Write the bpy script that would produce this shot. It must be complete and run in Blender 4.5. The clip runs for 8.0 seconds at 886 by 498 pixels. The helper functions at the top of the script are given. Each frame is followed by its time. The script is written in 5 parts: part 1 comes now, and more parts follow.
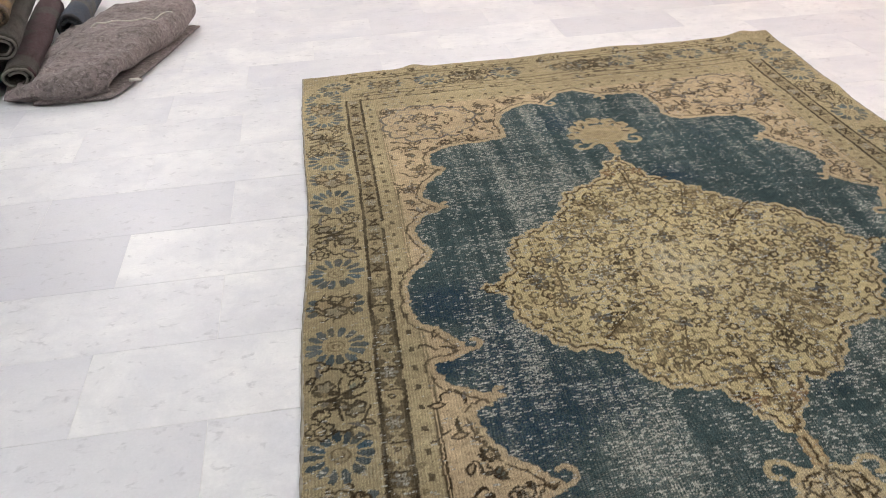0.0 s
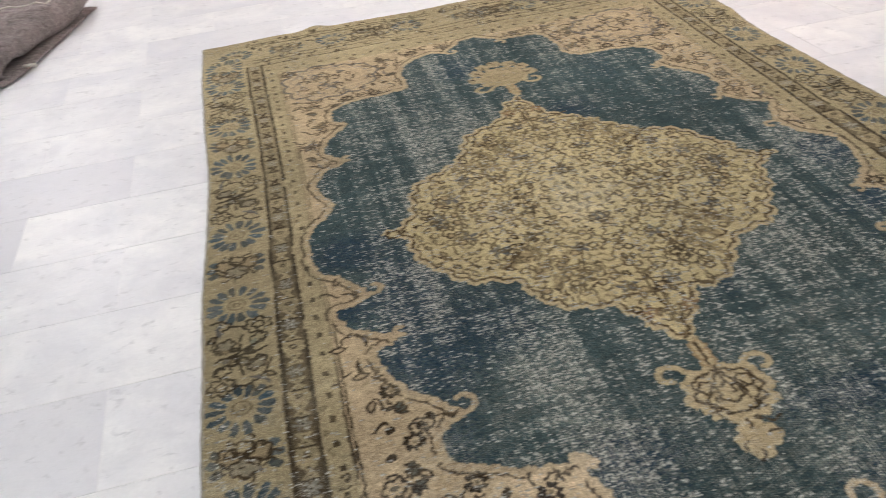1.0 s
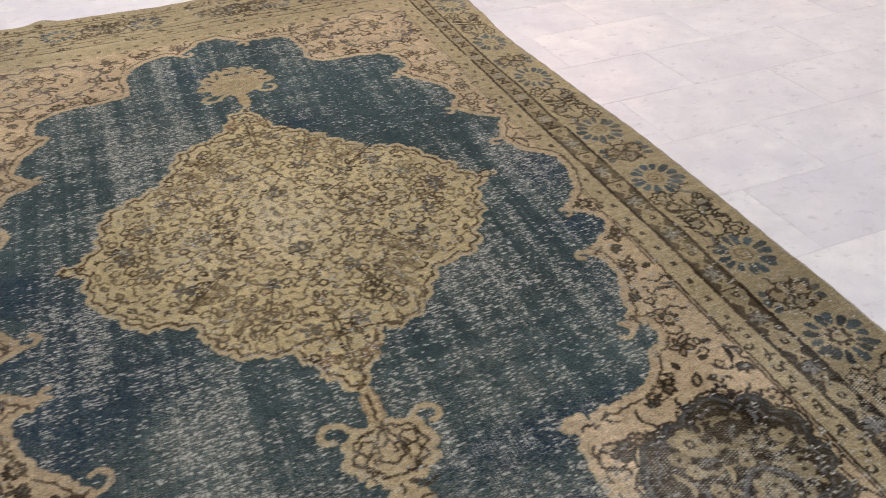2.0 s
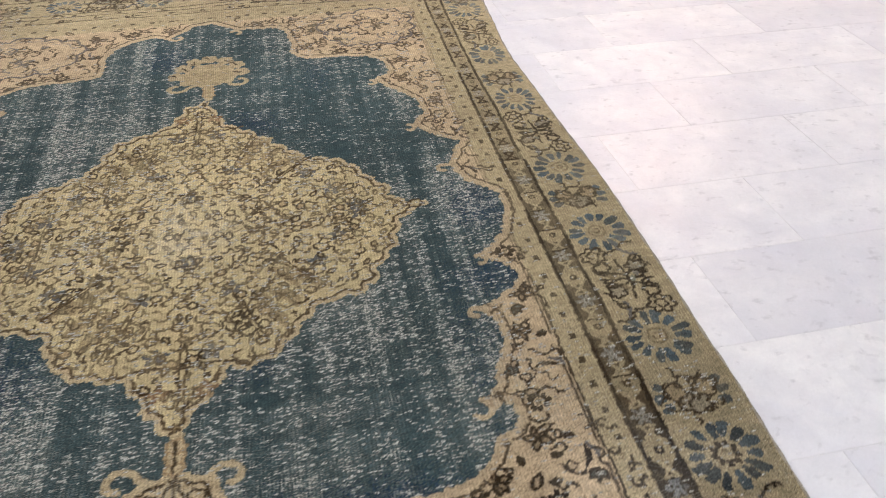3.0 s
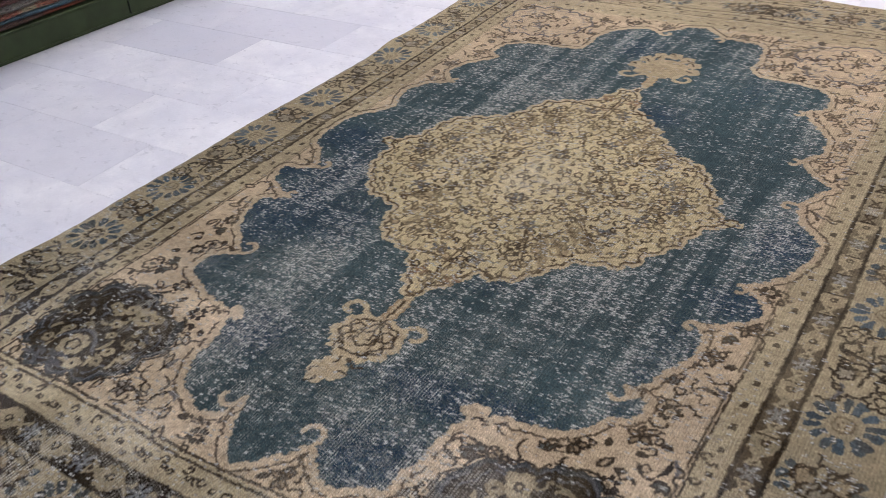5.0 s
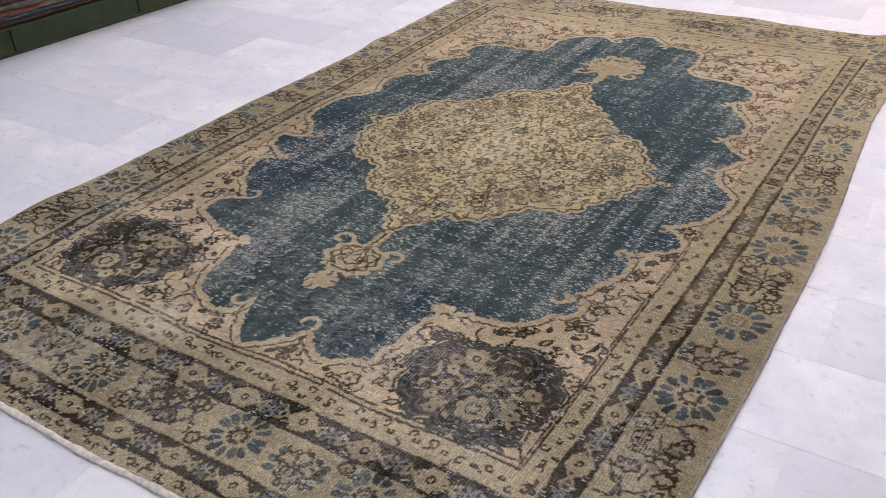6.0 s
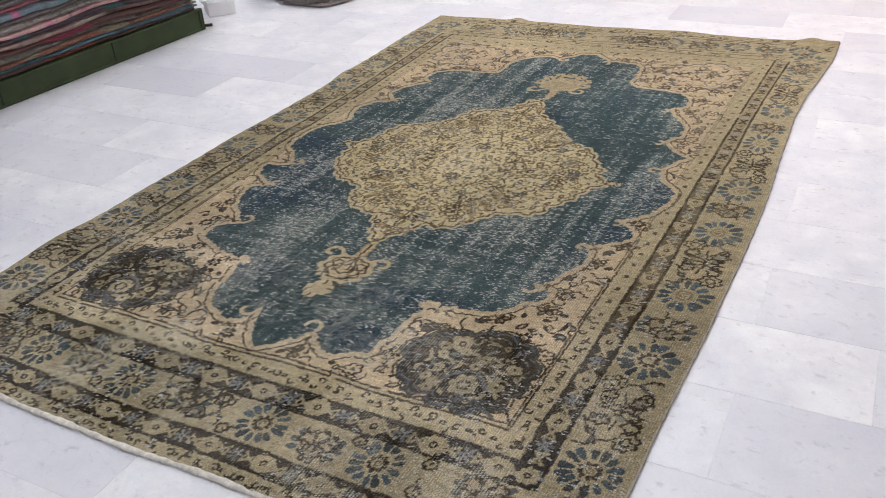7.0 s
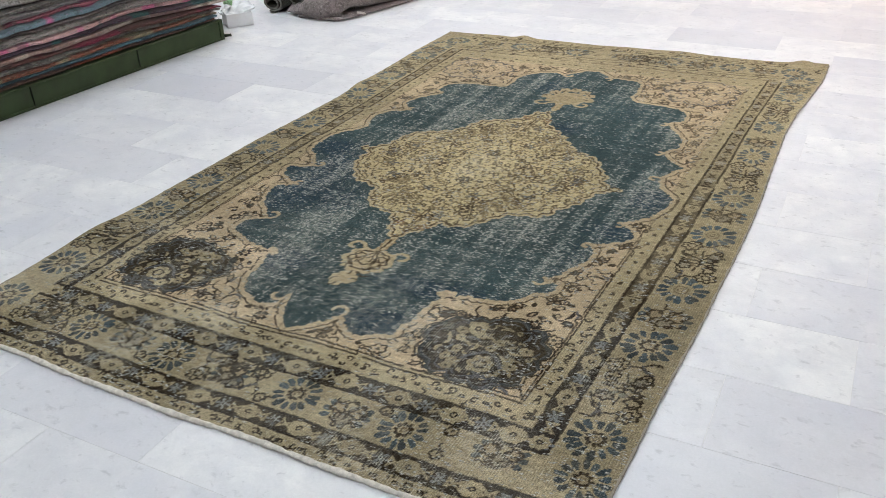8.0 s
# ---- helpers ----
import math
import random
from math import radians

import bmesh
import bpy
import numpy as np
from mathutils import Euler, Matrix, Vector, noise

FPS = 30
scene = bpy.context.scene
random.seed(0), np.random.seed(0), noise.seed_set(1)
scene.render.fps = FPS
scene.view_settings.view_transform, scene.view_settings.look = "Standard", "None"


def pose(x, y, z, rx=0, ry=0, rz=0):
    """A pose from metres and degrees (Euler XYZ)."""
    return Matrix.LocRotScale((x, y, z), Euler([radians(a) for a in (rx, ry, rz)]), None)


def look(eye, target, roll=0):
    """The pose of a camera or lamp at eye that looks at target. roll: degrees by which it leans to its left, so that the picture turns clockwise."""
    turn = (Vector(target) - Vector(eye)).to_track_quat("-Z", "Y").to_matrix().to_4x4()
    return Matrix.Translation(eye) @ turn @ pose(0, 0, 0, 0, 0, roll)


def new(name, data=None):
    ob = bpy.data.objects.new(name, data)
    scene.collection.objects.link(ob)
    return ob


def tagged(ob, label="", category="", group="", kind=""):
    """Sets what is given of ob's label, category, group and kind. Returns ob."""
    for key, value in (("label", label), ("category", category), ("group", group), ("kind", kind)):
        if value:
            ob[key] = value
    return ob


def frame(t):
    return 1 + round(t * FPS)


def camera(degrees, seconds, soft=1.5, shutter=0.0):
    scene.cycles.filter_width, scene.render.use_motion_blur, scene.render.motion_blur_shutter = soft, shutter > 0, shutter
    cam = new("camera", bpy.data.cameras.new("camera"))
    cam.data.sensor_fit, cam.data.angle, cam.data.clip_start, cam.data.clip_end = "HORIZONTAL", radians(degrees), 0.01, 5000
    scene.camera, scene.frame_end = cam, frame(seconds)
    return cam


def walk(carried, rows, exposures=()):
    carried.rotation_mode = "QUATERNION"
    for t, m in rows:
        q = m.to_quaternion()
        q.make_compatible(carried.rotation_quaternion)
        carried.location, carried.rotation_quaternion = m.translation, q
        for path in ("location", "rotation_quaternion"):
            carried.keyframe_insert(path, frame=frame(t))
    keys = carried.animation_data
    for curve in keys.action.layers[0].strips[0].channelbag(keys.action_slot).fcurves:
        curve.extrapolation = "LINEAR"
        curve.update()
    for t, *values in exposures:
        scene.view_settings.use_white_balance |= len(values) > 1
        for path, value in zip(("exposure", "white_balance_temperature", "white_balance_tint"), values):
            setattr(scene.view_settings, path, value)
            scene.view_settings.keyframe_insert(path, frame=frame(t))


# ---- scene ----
cam = camera(55.0, 8.0, soft=0.55, shutter=0.32)
PATH = [
    (0, (-0.894, -2.025, 1.319), (-0.722, -0.323, 0.282), -2.9),
    (0.5, (-0.855, -2.065, 1.287), (-0.682, -0.386, 0.215), -5.6),
    (1, (-0.753, -2.092, 1.248), (-0.49, -0.442, 0.149), -6.7),
    (1.5, (-0.526, -2.017, 1.247), (-0.044, -0.439, 0.118), -4.2),
    (2, (-0.315, -2.006, 1.249), (0.271, -0.484, 0.091), -1.2),
    (2.2, (-0.197, -2.015, 1.245), (0.345, -0.484, 0.078), -0.7),
    (3.3, (0.395, -1.865, 1.265), (0.605, -0.277, 0.067), 0.9),
    (3.5, (0.482, -1.813, 1.279), (0.571, -0.219, 0.074), 1.2),
    (4, (0.663, -1.782, 1.289), (0.226, -0.252, 0.078), -1.2),
    (4.5, (0.898, -1.886, 1.309), (0.017, -0.542, 0.119), -4.3),
    (4.7, (0.957, -1.96, 1.318), (0.009, -0.642, 0.149), -4.8),
    (5.8, (1.255, -2.452, 1.305), (0.321, -1.041, 0.238), -1.4),
    (6, (1.307, -2.518, 1.318), (0.383, -1.1, 0.252), -1.3),
    (6.5, (1.381, -2.623, 1.38), (0.476, -1.185, 0.324), -2.4),
    (7, (1.419, -2.787, 1.425), (0.551, -1.301, 0.405), -4.0),
    (7.5, (1.454, -2.955, 1.445), (0.596, -1.443, 0.456), -3.4),
    (8, (1.456, -3.019, 1.471), (0.596, -1.505, 0.486), -2.4),
]
EXPOSURES = [(0.0, 0.02, 6850, 14), (1.0, 0.01, 6780, 14), (2.0, -0.03, 6800, 18), (3.5, 0.21, 6550, 16), (4.0, -0.08, 6500, 18), (4.5, 0.04, 6200, 21), (6.0, 0.07, 6420, 24), (6.5, 0.24, 6470, 18), (7.2, 0.07, 6480, 16), (8.0, 0.09, 6420, 10)]
walk(cam, [(t, look(eye, target, roll)) for t, eye, target, roll in PATH], EXPOSURES)

# ---- light ----
world = bpy.data.worlds.new("world")
scene.world = world
world.use_nodes = True
world.node_tree.nodes["Background"].inputs[0].default_value = (0.9, 0.93, 1.0, 1)
world.node_tree.nodes["Background"].inputs[1].default_value = 0.05
LAMP_POWER = 15.0


# ---- materials ----
def material(name):
    m = bpy.data.materials.new(name)
    m.use_nodes = True
    nt = m.node_tree
    return m, nt, nt.nodes["Principled BSDF"]


def node(nt, kind, **values):
    n = nt.nodes.new(kind)
    for key, value in values.items():
        if key == "op":
            n.operation = value
        elif key == "mode":
            n.blend_type = value
        else:
            n.inputs[key.replace("_", " ")].default_value = value
    return n


def math_node(nt, op, a, b=None):
    n = nt.nodes.new("ShaderNodeMath")
    n.operation = op
    for i, v in enumerate((a, b)):
        if v is None:
            continue
        if isinstance(v, (int, float)):
            n.inputs[i].default_value = v
        else:
            nt.links.new(v, n.inputs[i])
    return n.outputs[0]


def mix_col(nt, fac, a, b, mode="MIX"):
    n = nt.nodes.new("ShaderNodeMix")
    n.data_type, n.blend_type = "RGBA", mode
    for sock, v in ((n.inputs[0], fac), (n.inputs[6], a), (n.inputs[7], b)):
        if isinstance(v, (int, float)):
            sock.default_value = v
        elif isinstance(v, tuple):
            sock.default_value = (*v, 1)
        else:
            nt.links.new(v, sock)
    return n.outputs[2]


def noise_node(nt, scale, detail=4, vector=None, rough=0.55, distortion=0.0):
    n = nt.nodes.new("ShaderNodeTexNoise")
    n.inputs["Scale"].default_value = scale
    n.inputs["Detail"].default_value = detail
    n.inputs["Roughness"].default_value = rough
    n.inputs["Distortion"].default_value = distortion
    if vector:
        nt.links.new(vector, n.inputs["Vector"])
    return n.outputs[0]


def ramp(nt, fac, *stops):
    n = nt.nodes.new("ShaderNodeValToRGB")
    e = n.color_ramp.elements
    while len(e) < len(stops):
        e.new(0.5)
    for el, (pos, col) in zip(e, stops):
        el.position = pos
        el.color = (*col, 1) if isinstance(col, tuple) else (col, col, col, 1)
    nt.links.new(fac, n.inputs[0])
    return n.outputs[0]


def coords(nt, what="Object"):
    return nt.nodes.new("ShaderNodeTexCoord").outputs[what]


def mapped(nt, vec, scale=(1, 1, 1), rot=(0, 0, 0)):
    n = nt.nodes.new("ShaderNodeMapping")
    n.inputs["Scale"].default_value = scale
    n.inputs["Rotation"].default_value = rot
    nt.links.new(vec, n.inputs["Vector"])
    return n.outputs[0]


def bump(nt, bsdf, height, strength=0.3, distance=0.002):
    n = nt.nodes.new("ShaderNodeBump")
    n.inputs["Strength"].default_value = strength
    n.inputs["Distance"].default_value = distance
    nt.links.new(height, n.inputs["Height"])
    nt.links.new(n.outputs[0], bsdf.inputs["Normal"])


def plain(name, color, rough=0.6, grain=0.12, scale=18, metal=0.0, bumpy=0.15):
    m, nt, b = material(name)
    v = coords(nt)
    f = noise_node(nt, scale, 6, v)
    g = noise_node(nt, scale * 9, 3, v)
    lo = tuple(c * (1 - grain) for c in color)
    hi = tuple(min(1, c * (1 + grain)) for c in color)
    c = ramp(nt, f, (0.3, lo), (0.7, hi))
    nt.links.new(c, b.inputs["Base Color"])
    b.inputs["Roughness"].default_value = rough
    b.inputs["Metallic"].default_value = metal
    bump(nt, b, g, bumpy, 0.001)
    return m


def marble(name, islands=False):
    m, nt, b = material(name)
    v = nt.nodes.new("ShaderNodeNewGeometry").outputs["Position"]
    if islands:
        rnd = nt.nodes.new("ShaderNodeNewGeometry").outputs["Random Per Island"]
    else:
        sep = nt.nodes.new("ShaderNodeSeparateColor")
        nt.links.new(nt.nodes.new("ShaderNodeObjectInfo").outputs["Color"], sep.inputs[0])
        rnd = sep.outputs[0]
    shift = nt.nodes.new("ShaderNodeVectorMath")
    shift.operation = "ADD"
    nt.links.new(v, shift.inputs[0])
    cmb = nt.nodes.new("ShaderNodeCombineXYZ")
    nt.links.new(math_node(nt, "MULTIPLY", rnd, 37.0), cmb.inputs[2])
    nt.links.new(cmb.outputs[0], shift.inputs[1])
    w = shift.outputs[0]
    cloud = noise_node(nt, 3.2, 5, w, 0.6, 0.4)
    vein = noise_node(nt, 7.0, 6, mapped(nt, w, (1.0, 2.2, 1.0), (0, 0, 0.7)), 0.62, 1.6)
    tone = ramp(nt, rnd, (0.0, (0.645, 0.645, 0.685)), (0.16, (0.71, 0.71, 0.74)), (0.4, (0.785, 0.785, 0.80)), (1.0, (0.845, 0.845, 0.845)))
    c = mix_col(nt, ramp(nt, cloud, (0.40, 0.0), (0.66, 0.55)), tone, (0.60, 0.61, 0.68))
    c = mix_col(nt, ramp(nt, noise_node(nt, 9.0, 6, w, 0.68, 0.5), (0.42, 0.0), (0.69, 0.46)), c, (0.60, 0.605, 0.64))
    c = mix_col(nt, ramp(nt, vein, (0.52, 0.0), (0.61, 0.10), (0.71, 0.0)), c, (0.55, 0.56, 0.60))
    spots = noise_node(nt, 26.0, 4, mapped(nt, w, (1, 1.5, 1), (0, 0, 0.5)), 0.6, 0.4)
    c = mix_col(nt, ramp(nt, spots, (0.59, 0.0), (0.71, 0.44)), c, (0.40, 0.40, 0.43))
    grime = noise_node(nt, 1.3, 6, v, 0.65)
    c = mix_col(nt, ramp(nt, grime, (0.45, 0.0), (0.8, 0.16)), c, (0.60, 0.58, 0.57))
    grit = noise_node(nt, 140.0, 4, w, 0.75)
    c = mix_col(nt, 1.0, c, ramp(nt, grit, (0.3, 0.955), (0.7, 1.03)), "MULTIPLY")
    nt.links.new(c, b.inputs["Base Color"])
    r = ramp(nt, noise_node(nt, 5.0, 4, v), (0.3, 0.30), (0.75, 0.46))
    nt.links.new(r, b.inputs["Roughness"])
    bump(nt, b, noise_node(nt, 60, 3, v), 0.05, 0.0008)
    return m


M_MARBLE = marble("marble")
M_MARBLE_FAR = marble("marble_far", True)
M_GROUT = plain("grout", (0.76, 0.755, 0.755), 0.8)
M_WALL = plain("wall_paint", (0.78, 0.77, 0.76), 0.7, 0.04, 3)
M_GREEN = plain("green_steel", (0.034, 0.052, 0.022), 0.48, 0.35, 7)
M_GREEN.node_tree.nodes["Principled BSDF"].inputs["Specular IOR Level"].default_value = 0.22


# ---- mesh helpers ----
def mesh_object(name, verts, faces, mat, parent=None, label="", smooth=True):
    me = bpy.data.meshes.new(name)
    me.from_pydata([tuple(v) for v in verts], [], [tuple(f) for f in faces])
    me.materials.append(mat)
    if smooth:
        me.polygons.foreach_set("use_smooth", [True] * len(me.polygons))
    me.update()
    ob = new(name, me)
    if parent:
        ob.parent = parent
    if label:
        ob["label"] = label
    return ob


def part(name, bm, mat, parent=None, label="", smooth=False):
    me = bpy.data.meshes.new(name)
    bm.normal_update()
    bm.to_mesh(me)
    bm.free()
    me.materials.append(mat)
    if smooth:
        me.polygons.foreach_set("use_smooth", [True] * len(me.polygons))
    ob = new(name, me)
    if parent:
        ob.parent = parent
    if label:
        ob["label"] = label
    return ob


def box_bm(size, at=(0, 0, 0), bevel=0.0, segments=2, turn=0.0):
    bm = bmesh.new()
    bmesh.ops.create_cube(bm, size=1.0)
    bmesh.ops.scale(bm, vec=size, verts=bm.verts)
    if bevel:
        bmesh.ops.bevel(bm, geom=bm.edges[:], offset=bevel, segments=segments, affect="EDGES", profile=0.5)
    bmesh.ops.rotate(bm, cent=(0, 0, 0), matrix=Matrix.Rotation(turn, 3, "Z"), verts=bm.verts)
    bmesh.ops.translate(bm, vec=at, verts=bm.verts)
    return bm


def sweep(points, radius, sides=8, squash=1.0):
    """A tube along points; radius may be a number or a function of the share along it."""
    pts = [Vector(p) for p in points]
    verts, faces = [], []
    n = len(pts)
    for i, p in enumerate(pts):
        d = (pts[min(i + 1, n - 1)] - pts[max(i - 1, 0)]).normalized()
        s = d.cross(Vector((0, 0, 1))).normalized()
        u = s.cross(d)
        r = radius(i / (n - 1)) if callable(radius) else radius
        for k in range(sides):
            a = 2 * math.pi * k / sides
            verts.append(p + s * (r * math.cos(a)) + u * (r * squash * math.sin(a)))
    for i in range(n - 1):
        for k in range(sides):
            a, b = i * sides + k, i * sides + (k + 1) % sides
            faces.append((a, b, b + sides, a + sides))
    faces.append(tuple(range(sides))[::-1])
    faces.append(tuple(range((n - 1) * sides, n * sides)))
    return verts, faces

# ---- room ----
X0, X1, Y0, Y1, TOP = -6.0, 6.0, -5.5, 9.0, 3.1
slab = tagged(part("floor", box_bm((X1 - X0, Y1 - Y0, 0.1), ((X0 + X1) / 2, (Y0 + Y1) / 2, -0.0510)), M_GROUT),
              "polished white marble tile floor with grey veining", "floor", kind="structure")
for name, size, at in (("wall_west", (0.15, Y1 - Y0 + 0.3, TOP), (X0 - 0.075, (Y0 + Y1) / 2, TOP / 2)),
                       ("wall_east", (0.15, Y1 - Y0 + 0.3, TOP), (X1 + 0.075, (Y0 + Y1) / 2, TOP / 2)),
                       ("wall_south", (X1 - X0, 0.15, TOP), ((X0 + X1) / 2, Y0 - 0.075, TOP / 2)),
                       ("wall_north", (X1 - X0, 0.15, TOP), ((X0 + X1) / 2, Y1 + 0.075, TOP / 2)),
                       ("ceiling", (X1 - X0 + 0.3, Y1 - Y0 + 0.3, 0.12), ((X0 + X1) / 2, (Y0 + Y1) / 2, TOP + 0.06))):
    tagged(part(name, box_bm(size, at), M_WALL), "plain off-white painted surface closing the shop", "ceiling" if name == "ceiling" else "wall", kind="structure")


def lamp_material(name, color, strength):
    m, nt, b = material(name)
    b.inputs["Base Color"].default_value = (0.9, 0.9, 0.9, 1)
    b.inputs["Emission Color"].default_value = (*color, 1)
    b.inputs["Emission Strength"].default_value = strength
    return m


M_COOL = lamp_material("lamp_cool", (0.89, 0.97, 1.0), LAMP_POWER)
M_NEAR = lamp_material("lamp_near", (0.89, 0.97, 1.0), LAMP_POWER * 0.85)
M_FAR = lamp_material("lamp_far", (0.97, 0.97, 1.0), LAMP_POWER * 1.9)
M_WARM = lamp_material("lamp_warm", (1.0, 0.68, 0.55), LAMP_POWER * 2.1)
M_MILD = lamp_material("lamp_mild", (1.0, 0.92, 0.86), LAMP_POWER * 1.5)
M_FRAME = plain("lamp_frame", (0.75, 0.75, 0.75), 0.4)


def ceiling_light(x, y, mat, w=1.2, d=0.6, label="unseen square ceiling light panel, switched on"):
    ob = tagged(new("ceiling_light"), label, "lamp", "ceiling lights")
    ob.location = (x, y, TOP)
    rim = part("frame", box_bm((w + 0.06, d + 0.06, 0.05), (0, 0, -0.026), 0.006), M_FRAME, ob)
    part("diffuser", box_bm((w, d, 0.02), (0, 0, -0.055), 0.004), mat, rim, "glowing diffuser")


# unseen panels; the pinkish one is added to warm the far right floor
for lx, ly, lm in ((-3.0, -2.2, M_NEAR), (-3.0, 1.6, M_COOL), (-3.0, 5.4, M_FAR), (0.4, -2.2, M_NEAR), (0.4, 1.6, M_COOL), (0.4, 5.4, M_MILD), (3.6, 0.4, M_COOL), (3.4, 4.4, M_WARM)):
    ceiling_light(lx, ly, lm)

# ---- rug ----
HALF_W, HALF_L = 1.082, 1.690
NU, NV = 832, 1300
GU = np.linspace(-HALF_W, HALF_W, NU)
GV = np.linspace(-HALF_L, HALF_L, NV)
DU, DV = GU[1] - GU[0], GV[1] - GV[0]
rng = np.random.default_rng(7)


def soft_noise(cells_u, cells_v, seed):
    """Smooth noise over the knots, 0 to 1, with that many cells across and along."""
    r = np.random.default_rng(seed)
    g = r.random((cells_v + 3, cells_u + 3))
    u, v = np.linspace(0, cells_u, NU), np.linspace(0, cells_v, NV)
    iu, iv = u.astype(int), v.astype(int)
    fu, fv = u - iu, v - iv
    fu, fv = fu * fu * (3 - 2 * fu), (fv * fv * (3 - 2 * fv))[:, None]
    a = g[iv][:, iu] * (1 - fu) + g[iv][:, iu + 1] * fu
    b = g[iv + 1][:, iu] * (1 - fu) + g[iv + 1][:, iu + 1] * fu
    return a * (1 - fv) + b * fv


TAN = np.array((0.284, 0.235, 0.145))
SAND = np.array((0.375, 0.290, 0.188))
GOLD = np.array((0.430, 0.352, 0.202))
BLUE = np.array((0.028, 0.050, 0.054))
DEEP = np.array((0.012, 0.029, 0.052))
MIST = np.array((0.090, 0.118, 0.110))
BROWN = np.array((0.026, 0.018, 0.010))
SEPIA = np.array((0.056, 0.034, 0.014))
PETAL = np.array((0.030, 0.060, 0.082))
UMBER = np.array((0.095, 0.066, 0.034))
SLATE = np.array((0.085, 0.088, 0.095))
RUST = np.array((0.20, 0.115, 0.06))

dye = np.empty((NV, NU, 3))
dye[:] = TAN


def window(lo_u, hi_u, lo_v, hi_v):
    a, b = np.searchsorted(GU, lo_u), np.searchsorted(GU, hi_u)
    c, d = np.searchsorted(GV, lo_v), np.searchsorted(GV, hi_v)
    return slice(c, d), slice(a, b)


def band(lo_u, hi_u, lo_v, hi_v, color):
    dye[window(lo_u, hi_u, lo_v, hi_v)] = color


def inside(pts):
    pts = np.asarray(pts, float)
    w = window(*(pts[:, 0].min(), pts[:, 0].max(), pts[:, 1].min(), pts[:, 1].max()))
    U, V = np.meshgrid(GU[w[1]], GV[w[0]])
    m = np.zeros(U.shape, bool)
    for (x1, y1), (x2, y2) in zip(pts, np.roll(pts, -1, 0)):
        if y1 != y2:
            m ^= ((y1 > V) != (y2 > V)) & (U < (x2 - x1) * (V - y1) / (y2 - y1) + x1)
    return w, m


def fill(pts, color):
    w, m = inside(pts)
    dye[w][m] = color


def stroke(pts, width, color, broken=0.0):
    pts = np.asarray(pts, float)
    h = max(width * 1.15, 0.0050) / 2
    for a, b in zip(pts[:-1], pts[1:]):
        if broken and rng.random() < broken:
            continue
        g = h + DU
        w = window(min(a[0], b[0]) - g, max(a[0], b[0]) + g, min(a[1], b[1]) - g, max(a[1], b[1]) + g)
        U, V = GU[w[1]][None, :], GV[w[0]][:, None]
        d = b - a
        t = np.clip(((U - a[0]) * d[0] + (V - a[1]) * d[1]) / max(d @ d, 1e-9), 0, 1)
        far = np.sqrt((U - a[0] - t * d[0]) ** 2 + (V - a[1] - t * d[1]) ** 2)
        share = np.clip((h - far) / DU + 0.5, 0, 1)[..., None]
        dye[w] = dye[w] * (1 - share) + color * share


def ellipse(u, v, ru, rv, turn=0.0, n=14):
    a = np.linspace(0, 2 * math.pi, n, endpoint=False)
    x, y = ru * np.cos(a), rv * np.sin(a)
    return np.stack((u + x * math.cos(turn) - y * math.sin(turn), v + x * math.sin(turn) + y * math.cos(turn)), 1)


def scalloped(nodes, steps=7):
    """A line through nodes (u, v, bulge), each stretch arched to its right by its bulge."""
    out = []
    for (u1, v1, k), (u2, v2, _) in zip(nodes[:-1], nodes[1:]):
        for i in range(steps):
            t = i / steps
            arch = k * 4 * t * (1 - t) * 0.5
            out.append((u1 + (u2 - u1) * t + (v2 - v1) * arch, v1 + (v2 - v1) * t - (u2 - u1) * arch))
    out.append(nodes[-1][:2])
    return np.array(out)


def offset(pts, by):
    """A closed line moved outward (anticlockwise lines) by that much."""
    d = np.roll(pts, -1, 0) - np.roll(pts, 1, 0)
    n = np.stack((d[:, 1], -d[:, 0]), 1)
    n /= np.maximum(np.linalg.norm(n, axis=1, keepdims=True), 1e-9)
    return pts + n * by


def closed(pts):
    return np.concatenate((pts, pts[:1]))


AXIS = -0.022
jag = np.random.default_rng(3)


def flowing(nodes, steps=5):
    """A smooth open line through the nodes."""
    p = np.asarray(nodes, float)
    p = np.concatenate((p[:1] * 2 - p[1:2], p, p[-1:] * 2 - p[-2:-1]))
    out = []
    for a, b, c, d in zip(p[:-3], p[1:-2], p[2:-1], p[3:]):
        for t in np.arange(steps) / steps:
            out.append(0.5 * (2 * b + (c - a) * t + (2 * a - 5 * b + 4 * c - d) * t * t + (3 * b - a - 3 * c + d) * t ** 3))
    return np.array(out + [p[-2]])


